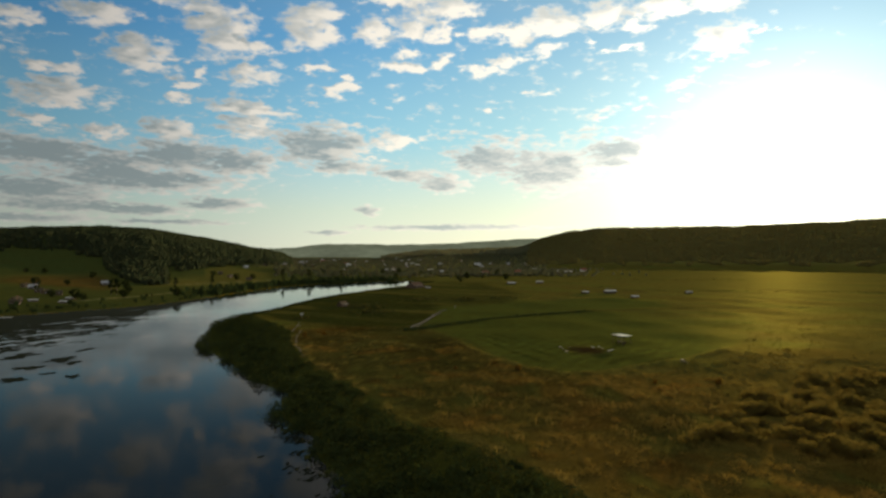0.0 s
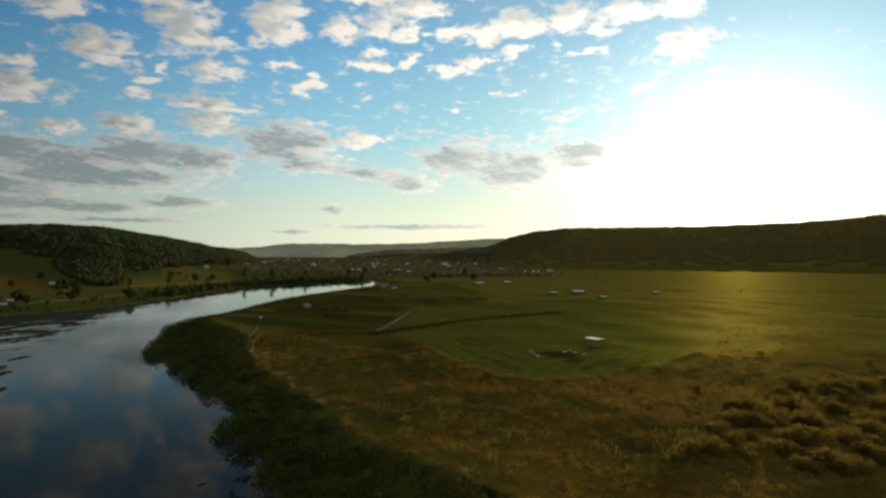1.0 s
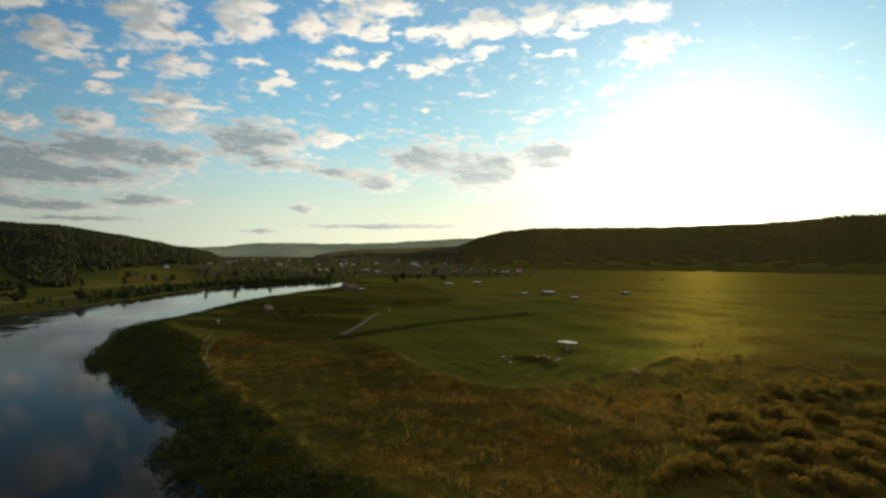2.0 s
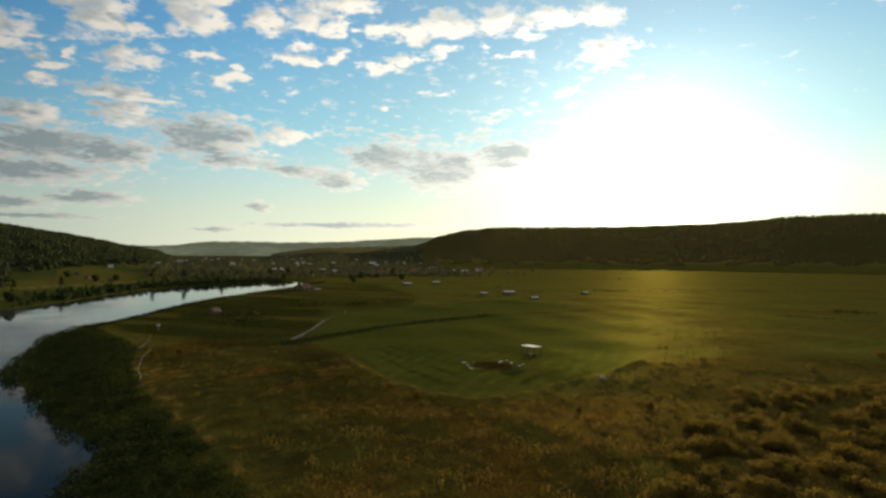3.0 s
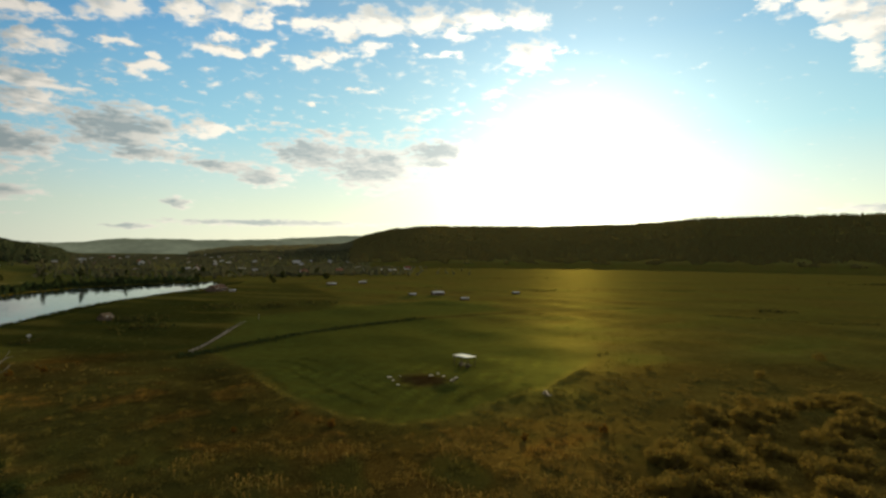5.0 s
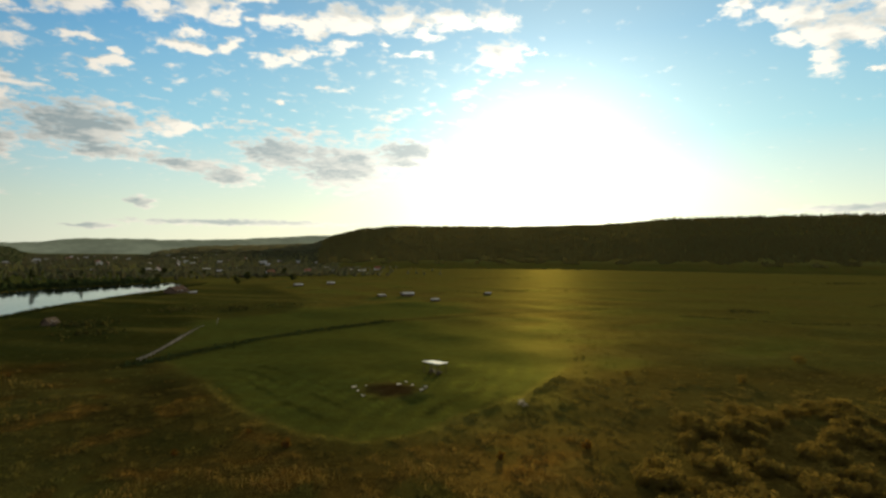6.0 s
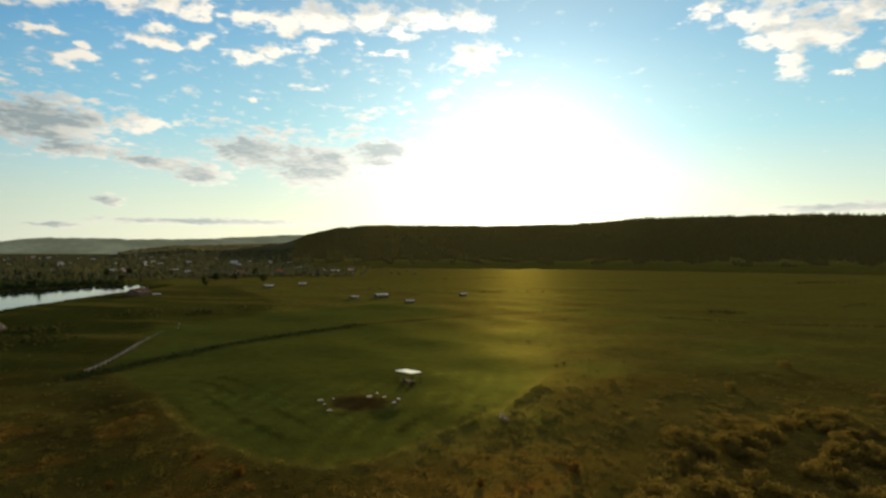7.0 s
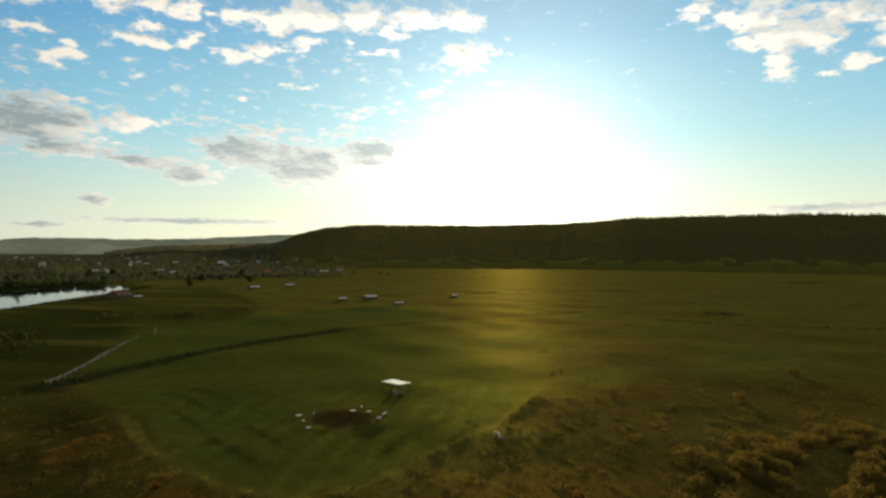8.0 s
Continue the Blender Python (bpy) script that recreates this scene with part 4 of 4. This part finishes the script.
    return fill


def timber_fill(colour):
    def fill(n):
        place = n.add("ShaderNodeTexCoord").outputs["Object"]
        odd = n.add("ShaderNodeObjectInfo").outputs["Random"]
        grain = n.noise(n.vec("MULTIPLY", place, (2, 2, 14)), 1.3, 5, 0.6)
        tone = n.math("MULTIPLY", n.span(odd, 0, 1, 0.7, 1.2, False), n.span(grain, 0.3, 0.7, 0.7, 1.1))
        return surface(n, n.scaled(colour, tone), 0.8, 0, grain, 0.4, 0.01, 0.2)
    return fill


def glass_fill(n):
    return surface(n, (0.02, 0.022, 0.025), 0.08, 0, None, gloss=0.6)


WHITE_METAL = material("pale roof metal", paint_fill((0.84, 0.77, 0.62), 0.38, 0.5, 0.2, 0.55))
GREY_METAL = material("grey roof sheet", paint_fill((0.33, 0.34, 0.35), 0.55, 0.4))
RUST_ROOF = material("red-brown roof sheet", paint_fill((0.24, 0.09, 0.06), 0.6))
BROWN_ROOF = material("weathered roof boards", paint_fill((0.075, 0.06, 0.04), 0.85, 0.03))
DULL_ROOF = material("dull red-brown roof boards", paint_fill((0.085, 0.05, 0.035), 0.9, 0.02))
TAN_ROOF = material("faded tan roof boards", paint_fill((0.15, 0.11, 0.07), 0.9, 0.02))
FARM_METAL = material("dulled roof metal", paint_fill((0.46, 0.44, 0.38), 0.5, 0.3, 0.3, 0.25))
WHITE_WALL = material("whitewash", paint_fill((0.58, 0.56, 0.51), 0.85, 0.06, 0.25))
LOG_WALL = material("dark log wall", paint_fill((0.12, 0.085, 0.06), 0.85, 0.06))
BRICK = material("red brick wall", paint_fill((0.27, 0.13, 0.09), 0.85, 0.06))
CREAM = material("cream paint", paint_fill((0.66, 0.60, 0.46), 0.6, 0.2, 0.2))
GLASS = material("window glass", glass_fill)
PALE_TIMBER = material("bleached timber", timber_fill((0.30, 0.26, 0.20)))
WALK_TIMBER = material("weathered planks", timber_fill((0.17, 0.14, 0.105)))
DARK_TIMBER = material("dark timber", timber_fill((0.13, 0.09, 0.06)))


def house(w, d, h, rise, wall_mat, roof_mat, label, chimney=True, porch=False):
    """A gabled house with its long side along x: walls, roof slopes, gables, windows with frames, a door and a chimney."""
    top = new("house")
    bm = box(bmesh.new(), -w / 2, -d / 2, -1.2, w / 2, d / 2, h)
    for s in (-1, 1):
        x = s * w / 2
        a, b, c = (bm.verts.new(p) for p in ((x, -d / 2, h), (x, d / 2, h), (x, 0, h + rise)))
        a2, b2, c2 = (bm.verts.new(p) for p in ((x - s * 0.15, -d / 2, h), (x - s * 0.15, d / 2, h), (x - s * 0.15, 0, h + rise)))
        for f in ((a, b, c), (a2, c2, b2), (a, c, c2, a2), (b, b2, c2, c), (a, a2, b2, b)):
            bm.faces.new(f)
    wall = part("wall", bm, wall_mat, top)
    slope = math.hypot(d / 2 + 0.5, rise * (d / 2 + 0.5) / (d / 2))
    tilt = math.degrees(math.atan2(rise, d / 2))
    for s in (-1, 1):
        bm = box(bmesh.new(), -w / 2 - 0.45, -slope, 0, w / 2 + 0.45, 0.05, 0.12, 0.02)
        roof = part("roof", bm, roof_mat, top)
        roof.matrix_basis = pose(0, 0, h + rise + 0.02, 0, 0, 0 if s < 0 else 180) @ pose(0, 0, 0, tilt)
    frame_bm = bmesh.new()
    for x0, z0, x1, z1 in ((-0.6, 0, -0.48, 1.4), (0.48, 0, 0.6, 1.4), (-0.48, 0, 0.48, 0.12), (-0.48, 1.28, 0.48, 1.4), (-0.03, 0.12, 0.03, 1.28)):
        box(frame_bm, x0, -0.08, z0, x1, 0.04, z1)
    first = None
    for s in (-1, 1):
        for k in range(max(2, int(w / 2.8))):
            x = -w / 2 + w * (k + 0.5) / max(2, int(w / 2.8))
            m = pose(x, s * d / 2, 1.0, 0, 0, 0 if s < 0 else 180)
            if first is None:
                first = part("window", frame_bm, WHITE_WALL, top)
                first.matrix_basis = m
                pane = part("pane", box(bmesh.new(), -0.48, -0.03, 0.12, 0.48, -0.01, 1.28), GLASS, first)
            else:
                again(pane, Matrix(), again(first, m))
    door = part("door", box(bmesh.new(), -0.05, -0.5, 0, 0.06, 0.5, 2.0, 0.02), DARK_TIMBER, top)
    door.matrix_basis = pose(w / 2, 0, 0.05)
    if chimney:
        bm = box(bmesh.new(), -0.3, -0.3, -1.0, 0.3, 0.3, 1.0, 0.03)
        box(bm, -0.38, -0.38, 1.0, 0.38, 0.38, 1.14)
        part("chimney", bm, BRICK, top).matrix_basis = pose(w * 0.2, d * 0.12, h + rise)
    if porch:
        bm = box(bmesh.new(), -1.4, -1.9, 2.2, 1.4, 0, 2.34, 0.02)
        for x in (-1.25, 1.25):
            box(bm, x - 0.07, -1.8, -0.8, x + 0.07, -1.66, 2.2)
        part("porch", bm, roof_mat, top).matrix_basis = pose(w * 0.1, -d / 2 - 0.02, 0)
    return tagged(top, label, "house")


def set_down(ob, x, y, turn, lift=0.0):
    z = float(ground_z(np.array([x]), np.array([y]))[0])
    ob.matrix_basis = pose(x, y, z + lift, 0, 0, turn)
    return ob


def build_houses():
    rng = np.random.RandomState(31)
    kinds = [
        house(12, 8, 2.2, 1.3, LOG_WALL, FARM_METAL, "low dark house with a pale metal gable roof"),
        house(9, 7, 2.8, 2.6, LOG_WALL, GREY_METAL, "dark log house with a grey sheet roof", True, True),
        house(10, 7.5, 3.0, 2.8, WHITE_WALL, RUST_ROOF, "whitewashed house with a red-brown roof", True, True),
        house(8, 6, 2.5, 2.2, LOG_WALL, BROWN_ROOF, "weathered log cottage with a brown board roof"),
        house(13, 9, 5.4, 2.6, WHITE_WALL, GREY_METAL, "two-storey white house with a grey roof"),
        house(15, 9, 1.8, 2.8, LOG_WALL, DULL_ROOF, "long low dark barn with a dull red-brown roof by the river", False),
        house(6, 5, 1.4, 2.2, LOG_WALL, TAN_ROOF, "small derelict hut with a faded tan roof", False),
    ]
    placed = [False] * len(kinds)

    def at(kind, x, y, turn, k=1.0):
        z = float(ground_z(np.array([x]), np.array([y]))[0])
        m = pose(x, y, z + 0.1, 0, 0, turn)
        if placed[kind]:
            ob = copy_thing(kinds[kind], m)
        else:
            ob, placed[kind] = kinds[kind], True
            ob.matrix_basis = m
        ob.scale = (k, k, k)
        tagged(ob, group="houses of the village")

    # farmsteads on the near plain
    for kind, x, y, turn, k in ((0, 66, 566, 10, 0.6), (0, 97, 588, -8, 0.55), (0, 105, 432, 5, 0.4), (0, 124, 436, 3, 0.65), (0, 130, 397, -6, 0.4), (0, 182, 434, 4, 0.4),
                                (5, -24, 505, 62, 1.0), (0, -13, 500, 20, 0.4), (6, -57, 333, 62, 0.8)):
        at(kind, x, y, turn, k)
    # the west bank
    for kind, x, y, turn in ((3, -252, 345, 20), (3, -262, 360, 80), (3, -296, 430, 10), (3, -284, 420, 60), (1, -318, 455, 15), (3, -268, 408, 30), (3, -335, 470, 75), (1, -300, 520, 40),
                             (3, -212, 640, 30), (3, -240, 660, 70), (3, -262, 690, 20)):
        at(kind, x, y, turn, 0.65)
    at(4, -266, 792, 25, 0.42)
    for x, y, turn in ((-232, 359, 5), (-222, 298, 20), (-256, 366, 40), (-244, 384, 10)):
        at(0, x, y, turn, 0.42)
    # the town, in loose rows
    count = 0
    while count < 84:
        a, r = math.radians(rng.uniform(-17, 9.5)), rng.uniform(860, 1900)
        x, y = r * math.sin(a), r * math.cos(a)
        if math.degrees(a) > 3 and r > 1300:
            continue
        at(int(rng.choice(5, p=[0.25, 0.27, 0.12, 0.28, 0.08])), x, y, rng.choice([8, 98]) + rng.normal(scale=12), rng.uniform(0.55, 1.0))
        count += 1
    for x, y in ((150, 900), (175, 915), (188, 880), (135, 1010), (165, 1040), (110, 860), (60, 830), (230, 960)):
        at(int(rng.choice([0, 0, 2])), x, y, rng.uniform(-20, 20), 0.9)


build_houses()


def build_shelter():
    """The open picnic shelter with a flat white roof."""
    top = new("picnic_shelter")
    bm = box(bmesh.new(), -2.95, -1.75, 0, 2.95, 1.75, 0.07, 0.015)
    for k in range(5):
        y = -1.4 + k * 0.7
        box(bm, -2.95, y - 0.02, 0.071, 2.95, y + 0.02, 0.09)
    part("roof", bm, WHITE_METAL, top, "flat white sheet-metal roof").matrix_basis = pose(0, 0, 2.8, -1.5, -1.5, 0)
    post = None
    for x in (-2.5, 0, 2.5):
        for y in (-1.45, 1.45):
            m = pose(x, y, 0)
            if post is None:
                post = part("post", box(bmesh.new(), -0.06, -0.06, -0.4, 0.06, 0.06, 2.55, 0.01), DARK_TIMBER, top)
                post.matrix_basis = m
            else:
                again(post, m)
    for y in (-1.45, 1.45):
        part("beam", box(bmesh.new(), -2.6, y - 0.07, 2.4, 2.6, y + 0.07, 2.52, 0.01), DARK_TIMBER, top).matrix_basis = pose(0, 0, 0.17, 0, -1.5, 0)
    for y0, y1, z in ((-0.4, 0.4, 0.78), (-0.95, -0.65, 0.46), (0.65, 0.95, 0.46)):
        bm = box(bmesh.new(), -1.9, y0, z - 0.05, 1.9, y1, z, 0.01)
        for x in (-1.5, 1.5):
            box(bm, x - 0.06, y0 + 0.06, -0.3, x + 0.06, y1 - 0.06, z - 0.05)
        part("table" if z > 0.6 else "bench", bm, BROWN_ROOF, top)
    tagged(top, "open picnic shelter with a flat white roof on dark posts", "shelter")
    set_down(top, 59.5, 195.4, -67)


def build_picnic_place():
    """Pale plank tables with benches round a bare patch, and a stack of boards."""
    table = new("picnic_table")
    bm = bmesh.new()
    for k in range(5):
        box(bm, -1.0, -0.5 + k * 0.2, 0.72, 1.0, -0.315 + k * 0.2, 0.76)
    part("tabletop", bm, CREAM, table, "pale painted plank top")
    for s in (-1, 1):
        part("bench", box(box(bmesh.new(), -1.0, s * 0.9 - 0.14, 0.42, 1.0, s * 0.9 + 0.14, 0.46, 0.01), -0.9, s * 0.9 - 0.1, 0.3, -0.8, s * 0.9 + 0.1, 0.42), DARK_TIMBER, table)
    for s in (-1, 1):
        bm = bmesh.new()
        box(bm, s * 0.75 - 0.05, -0.95, 0.26, s * 0.75 + 0.05, 0.95, 0.36)
        for y in (-1, 1):
            box(bm, s * 0.75 - 0.05, y * 0.6 - 0.06, -0.2, s * 0.75 + 0.05, y * 0.6 + 0.06, 0.72)
        part("leg", bm, DARK_TIMBER, table)
    tagged(table, "pale plank picnic table with two benches on bare earth", "table", "picnic tables")
    spots = ((37.0, 185.7, 8, 0.95), (37.3, 182.6, 70, 0.55), (37.3, 177.6, -20, 0.75), (39.9, 186.6, 60, 0.45), (47.4, 185.7, 5, 0.95), (50.0, 188.6, 100, 0.6), (50.2, 184.3, -15, 0.7), (50.6, 178.7, 30, 0.95), (52.4, 181.3, 25, 0.8))
    for k, (x, y, turn, size) in enumerate(spots):
        z = float(ground_z(np.array([x]), np.array([y]))[0])
        ob = table if k == 0 else copy_thing(table, Matrix())
        ob.matrix_basis = pose(x, y, z, 0, 0, turn)
        ob.scale = (0.6 * size, 0.6 * size, 0.5 * size)
    log = None
    rng = np.random.RandomState(41)
    pile = new("board_stack")
    for k in range(14):
        m = pose(rng.uniform(-0.5, 0.5), rng.uniform(-0.9, 0.9), 0.06 + 0.06 * k, rng.normal(scale=3), rng.normal(scale=4), rng.uniform(-35, 35))
        if log is None:
            log = part("board", box(bmesh.new(), -0.7, -0.07, 0, 0.7, 0.07, 0.04, 0.008), WALK_TIMBER, pile)
            log.matrix_basis = m
        else:
            again(log, m)
    tagged(pile, "loose stack of pale boards in the grass", "boards")
    set_down(pile, 65.8, 160.3, 25)
    post = new("marker_post")
    part("post", box(bmesh.new(), -0.09, -0.09, -0.4, 0.09, 0.09, 2.6, 0.02), PALE_TIMBER, post)
    part("board", box(bmesh.new(), -0.6, -0.12, 1.7, 0.6, -0.092, 2.5, 0.01), WHITE_WALL, post, "small blank white board")
    tagged(post, "white notice board on a post in the meadow", "sign post")
    set_down(post, -65.5, 272, 12)
    pole = new("dead_branch")
    v, f = join([limb((0, 0, -0.2), (2.2, 0.6, 1.6), 0.16, 0.1), limb((2.2, 0.6, 1.6), (3.4, 0.2, 4.0), 0.1, 0.03), limb((2.2, 0.6, 1.6), (4.2, 1.4, 2.2), 0.08, 0.03)])
    wood = new("limb", mesh_from("limb", v, f, PALE_TIMBER, True))
    wood.parent = pole
    tagged(pole, "bleached dead branch leaning above the bank", "branch")
    set_down(pole, -59, 228, 20)


def build_walkway():
    """A raised plank walkway on paired posts, bending as it crosses the wet meadow, with a lone post past its broken end."""
    bends = [(-12.4, 236.3), (-8.5, 252.5), (-5.2, 274.5), (-1.8, 294.8), (1.9, 309.8)]
    base = Vector(bends[0])
    lift = float(np.mean(ground_z(np.array([p[0] for p in bends]), np.array([p[1] for p in bends])))) + 0.35
    top = new("plank_walkway")
    top.matrix_basis = pose(base.x, base.y, lift)
    ys = np.array([p[1] for p in bends]) - base.y
    curve = np.polyfit(ys, np.array([p[0] for p in bends]) - base.x, 3)

    def spot(d):
        x, slope = float(np.polyval(curve, d)), float(np.polyval(np.polyder(curve), d))
        return x, math.degrees(math.atan2(1, slope))

    rng = np.random.RandomState(51)
    plank = post = None
    for k in range(int(ys[-1] / 0.55)):
        d = k * 0.55
        if plank is not None and rng.uniform() < 0.08 + 0.35 * (d > 42):
            continue
        x, turn = spot(d)
        m = pose(x + rng.normal(scale=0.07), d, rng.normal(scale=0.02) - 0.3 * (d > 46), rng.normal(scale=3), rng.normal(scale=2), turn + rng.normal(scale=5))
        if plank is None:
            plank = part("plank", box(bmesh.new(), 0.02, -0.42, 0, 0.5, 0.42, 0.06, 0.01), WALK_TIMBER, top)
            plank.matrix_basis = m
        else:
            again(plank, m)
    for k in range(int(ys[-1] / 3.2) + 1):
        x, turn = spot(k * 3.2)
        for s in (-1, 1):
            side = math.radians(turn + 90)
            m = pose(x + s * 0.5 * math.cos(side), k * 3.2 + s * 0.5 * math.sin(side), 0, rng.normal(scale=3), rng.normal(scale=3), turn)
            if post is None:
                post = part("post", box(bmesh.new(), -0.11, -0.11, -1.6, 0.11, 0.11, 0.32, 0.02), WALK_TIMBER, top)
                post.matrix_basis = m
            else:
                again(post, m)
    tagged(top, "raised walkway of bleached planks on posts across the meadow", "walkway")
    lone = new("leaning_post")
    part("post", box(bmesh.new(), -0.13, -0.13, -0.4, 0.13, 0.13, 2.4, 0.03), PALE_TIMBER, lone).matrix_basis = pose(0, 0, 0, 6, 12, 0)
    tagged(lone, "bleached leaning post beside the end of the walkway", "post")
    set_down(lone, 6.2, 313.7, 0)


PATH_BENDS = [(-55.5, 227.5), (-53, 215), (-51.4, 204), (-47.5, 191), (-44, 180), (-40.5, 172)]


def earth_fill(n):
    place = n.add("ShaderNodeNewGeometry").outputs["Position"]
    fine, big = n.noise(place, 3.0, 4, 0.6), n.noise(place, 0.4, 3, 0.6)
    return surface(n, n.scaled(n.mix(fine, (0.12, 0.09, 0.05), (0.26, 0.205, 0.125)), n.span(big, 0.35, 0.65, 0.45, 1.1)), 0.95, 0, fine, 0.5, 0.04, 0.05)


def build_path():
    """A trodden path along the brink of the meadow, narrow and broken by grass."""
    rng = np.random.RandomState(71)
    bends = np.array(PATH_BENDS, float)
    along = np.concatenate([[0], np.cumsum(np.hypot(*np.diff(bends, axis=0).T))])
    d = np.arange(0, along[-1], 0.6)
    x, y = np.interp(d, along, bends[:, 0]), np.interp(d, along, bends[:, 1])
    for line in (x, y):
        line[3:-3] = np.convolve(line, np.ones(7) / 7, "valid")
    x, y = x + 0.35 * np.sin(d * 0.31), y + 0.25 * np.sin(d * 0.43 + 1)
    tx, ty = np.gradient(x), np.gradient(y)
    size = np.hypot(tx, ty)
    nx, ny = -ty / size, tx / size
    rows = []
    for side in (-1, -0.4, 0.4, 1):
        w = side * (0.17 + 0.10 * waves(d, 0 * d + side * 9, 6, 72) + rng.normal(scale=0.04, size=len(d)))
        px, py = x + nx * w, y + ny * w
        rows.append(np.column_stack([px, py, ground_z(px, py) + 0.10 - 0.03 * abs(side)]))
    v = np.stack(rows, 1).reshape(-1, 3)
    i, j = np.meshgrid(np.arange(len(d) - 1), np.arange(3), indexing="ij")
    f = np.stack([i * 4 + j, (i + 1) * 4 + j, (i + 1) * 4 + j + 1, i * 4 + j + 1], -1).reshape(-1, 4)[:, ::-1]
    tagged(new("footpath", mesh_from("footpath", v, f, material("trodden earth", earth_fill), True)), "narrow pale trodden path along the meadow's edge", "path", kind="structure")


def weed_fill(n):
    place = n.add("ShaderNodeNewGeometry").outputs["Position"]
    blot_noise = n.noise(place, 1.2, 4, 0.6)
    return surface(n, n.mix(blot_noise, (0.006, 0.008, 0.004), (0.018, 0.020, 0.010)), 0.95, 0, blot_noise, 0.6, 0.08, 0.02)


def build_weeds():
    """Mats of weed lying on the shallow water near the west bank."""
    rng = np.random.RandomState(61)
    spots = [(-117, 180, 5, 1.5), (-110, 175, 3, 1.4), (-163, 222, 6, 1.2), (-134, 185, 6, 1.2), (-118, 167, 4, 1.4), (-111, 151, 4, 1.3), (-98, 155, 2.6, 1.2), (-107, 159, 2.2, 1.1),
             (-121, 198, 3, 1.5), (-146, 196, 5, 1.2), (-155, 222, 5, 1.3), (-150, 175, 5, 1.2)]
    for x, y, size, long in spots:
        bm = bmesh.new()
        made = bmesh.ops.create_circle(bm, cap_ends=False, segments=26, radius=1)
        rim = made["verts"]
        mid = bm.verts.new((0, 0, 0.1))
        for k, v in enumerate(rim):
            a = math.atan2(v.co.y, v.co.x)
            r = 0.8 + 0.25 * math.sin(2 * a + x) + 0.22 * math.sin(5 * a + y) + rng.normal(scale=0.16)
            v.co = (math.cos(a) * r * size * 0.8, math.sin(a) * r * size * long * 0.8, 0.0)
        for e in list(bm.edges):
            bm.faces.new((e.verts[0], e.verts[1], mid))
        bmesh.ops.subdivide_edges(bm, edges=bm.edges[:], cuts=2)
        for v in bm.verts:
            v.co.z += rng.uniform(-0.03, 0.05)
        bmesh.ops.recalc_face_normals(bm, faces=bm.faces[:])
        me = bpy.data.meshes.new("water_weed")
        bm.to_mesh(me)
        bm.free()
        me.materials.append(material("water weed", weed_fill))
        ob = new("water_weed", me)
        ob.matrix_basis = pose(x, y, WATER + 0.02 + rng.uniform(0, 0.03), 0, 0, (rng.uniform(10, 40) - 40) if y < 225 else rng.normal(-22, 8))
        tagged(ob, "dark brown mat of weed floating on the river", "water weed", "weed mats on the river")


def build_weed_bed():
    """The weedy shallows along the west bank: leaf pads, thick by the shore and thinning to open water."""
    rng = np.random.RandomState(63)
    shore = np.array([(-252, 205), (-240, 262), (-231, 298), (-205, 330), (-186, 365), (-178, 400), (-172, 440)])
    edge = np.array([(-146, 190), (-141, 232), (-150, 267), (-155, 300), (-162, 343), (-166, 380), (-170, 430)])
    count = 17000
    s, w = rng.uniform(0, 5.999, count), rng.beta(1.1, 1.5, count) * 1.12
    i, f = s.astype(int), (s % 1)[:, None]
    near, out = shore[i] * (1 - f) + shore[i + 1] * f, edge[i] * (1 - f) + edge[i + 1] * f
    p = near * (1 - w[:, None]) + out * w[:, None] + rng.normal(scale=1.2, size=(count, 2))
    streak = waves(p[:, 0] * 0.4 + p[:, 1] * 0.5, p[:, 0] * 2.2 - p[:, 1] * 1.1, 26, 64)
    keep = (streak > 1.7 * w - 1.75) & inside(p[:, 0], p[:, 1], RIVER)
    p, w = p[keep], w[keep]
    # a thin fringe of pads below the scrub on the near shore
    for (ax, ay), (bx, by) in zip(SHORE_EAST[3:8], SHORE_EAST[4:9]):
        f = rng.uniform(size=(45, 1))
        q = np.array([[ax, ay]]) * (1 - f) + np.array([[bx, by]]) * f - np.column_stack([rng.gamma(1.2, 1.1, 45), rng.normal(scale=0.8, size=45)])
        q = q[waves(q[:, 0], q[:, 1], 9, 65) > 0.15]
        p, w = np.vstack([p, q]), np.concatenate([w, np.full(len(q), 1.9)])
    k, sides = len(p), 6
    size = rng.uniform(0.6, 1.6, k) * (1.2 - 0.5 * w)
    a = np.arange(sides) * 2 * np.pi / sides + rng.uniform(0, 6.28, (k, 1))
    r = size[:, None] * rng.uniform(0.6, 1.25, (k, sides))
    lie = math.radians(62)
    u, v = r * np.cos(a) * 1.8, r * np.sin(a) * 0.8
    z = WATER + rng.uniform(0.015, 0.06, (k, 1))
    rim = np.stack([p[:, :1] + u * math.cos(lie) - v * math.sin(lie), p[:, 1:] + u * math.sin(lie) + v * math.cos(lie), np.repeat(z, sides, 1)], -1)
    mid = np.concatenate([p, z + 0.06], 1)[:, None, :]
    verts = np.concatenate([rim, mid], 1).reshape(-1, 3)
    n = np.arange(sides)
    f = (np.arange(k)[:, None, None] * (sides + 1) + np.stack([n, (n + 1) % sides, np.full(sides, sides)], 1)[None]).reshape(-1, 3)
    tagged(new("weed_bed", mesh_from("weed_bed", verts, f, material("water weed", weed_fill))), "dark beds of water weed along the far shallows", "water weed", kind="stuff")


build_shelter()
build_picnic_place()
build_walkway()
build_weeds()
build_weed_bed()
build_path()
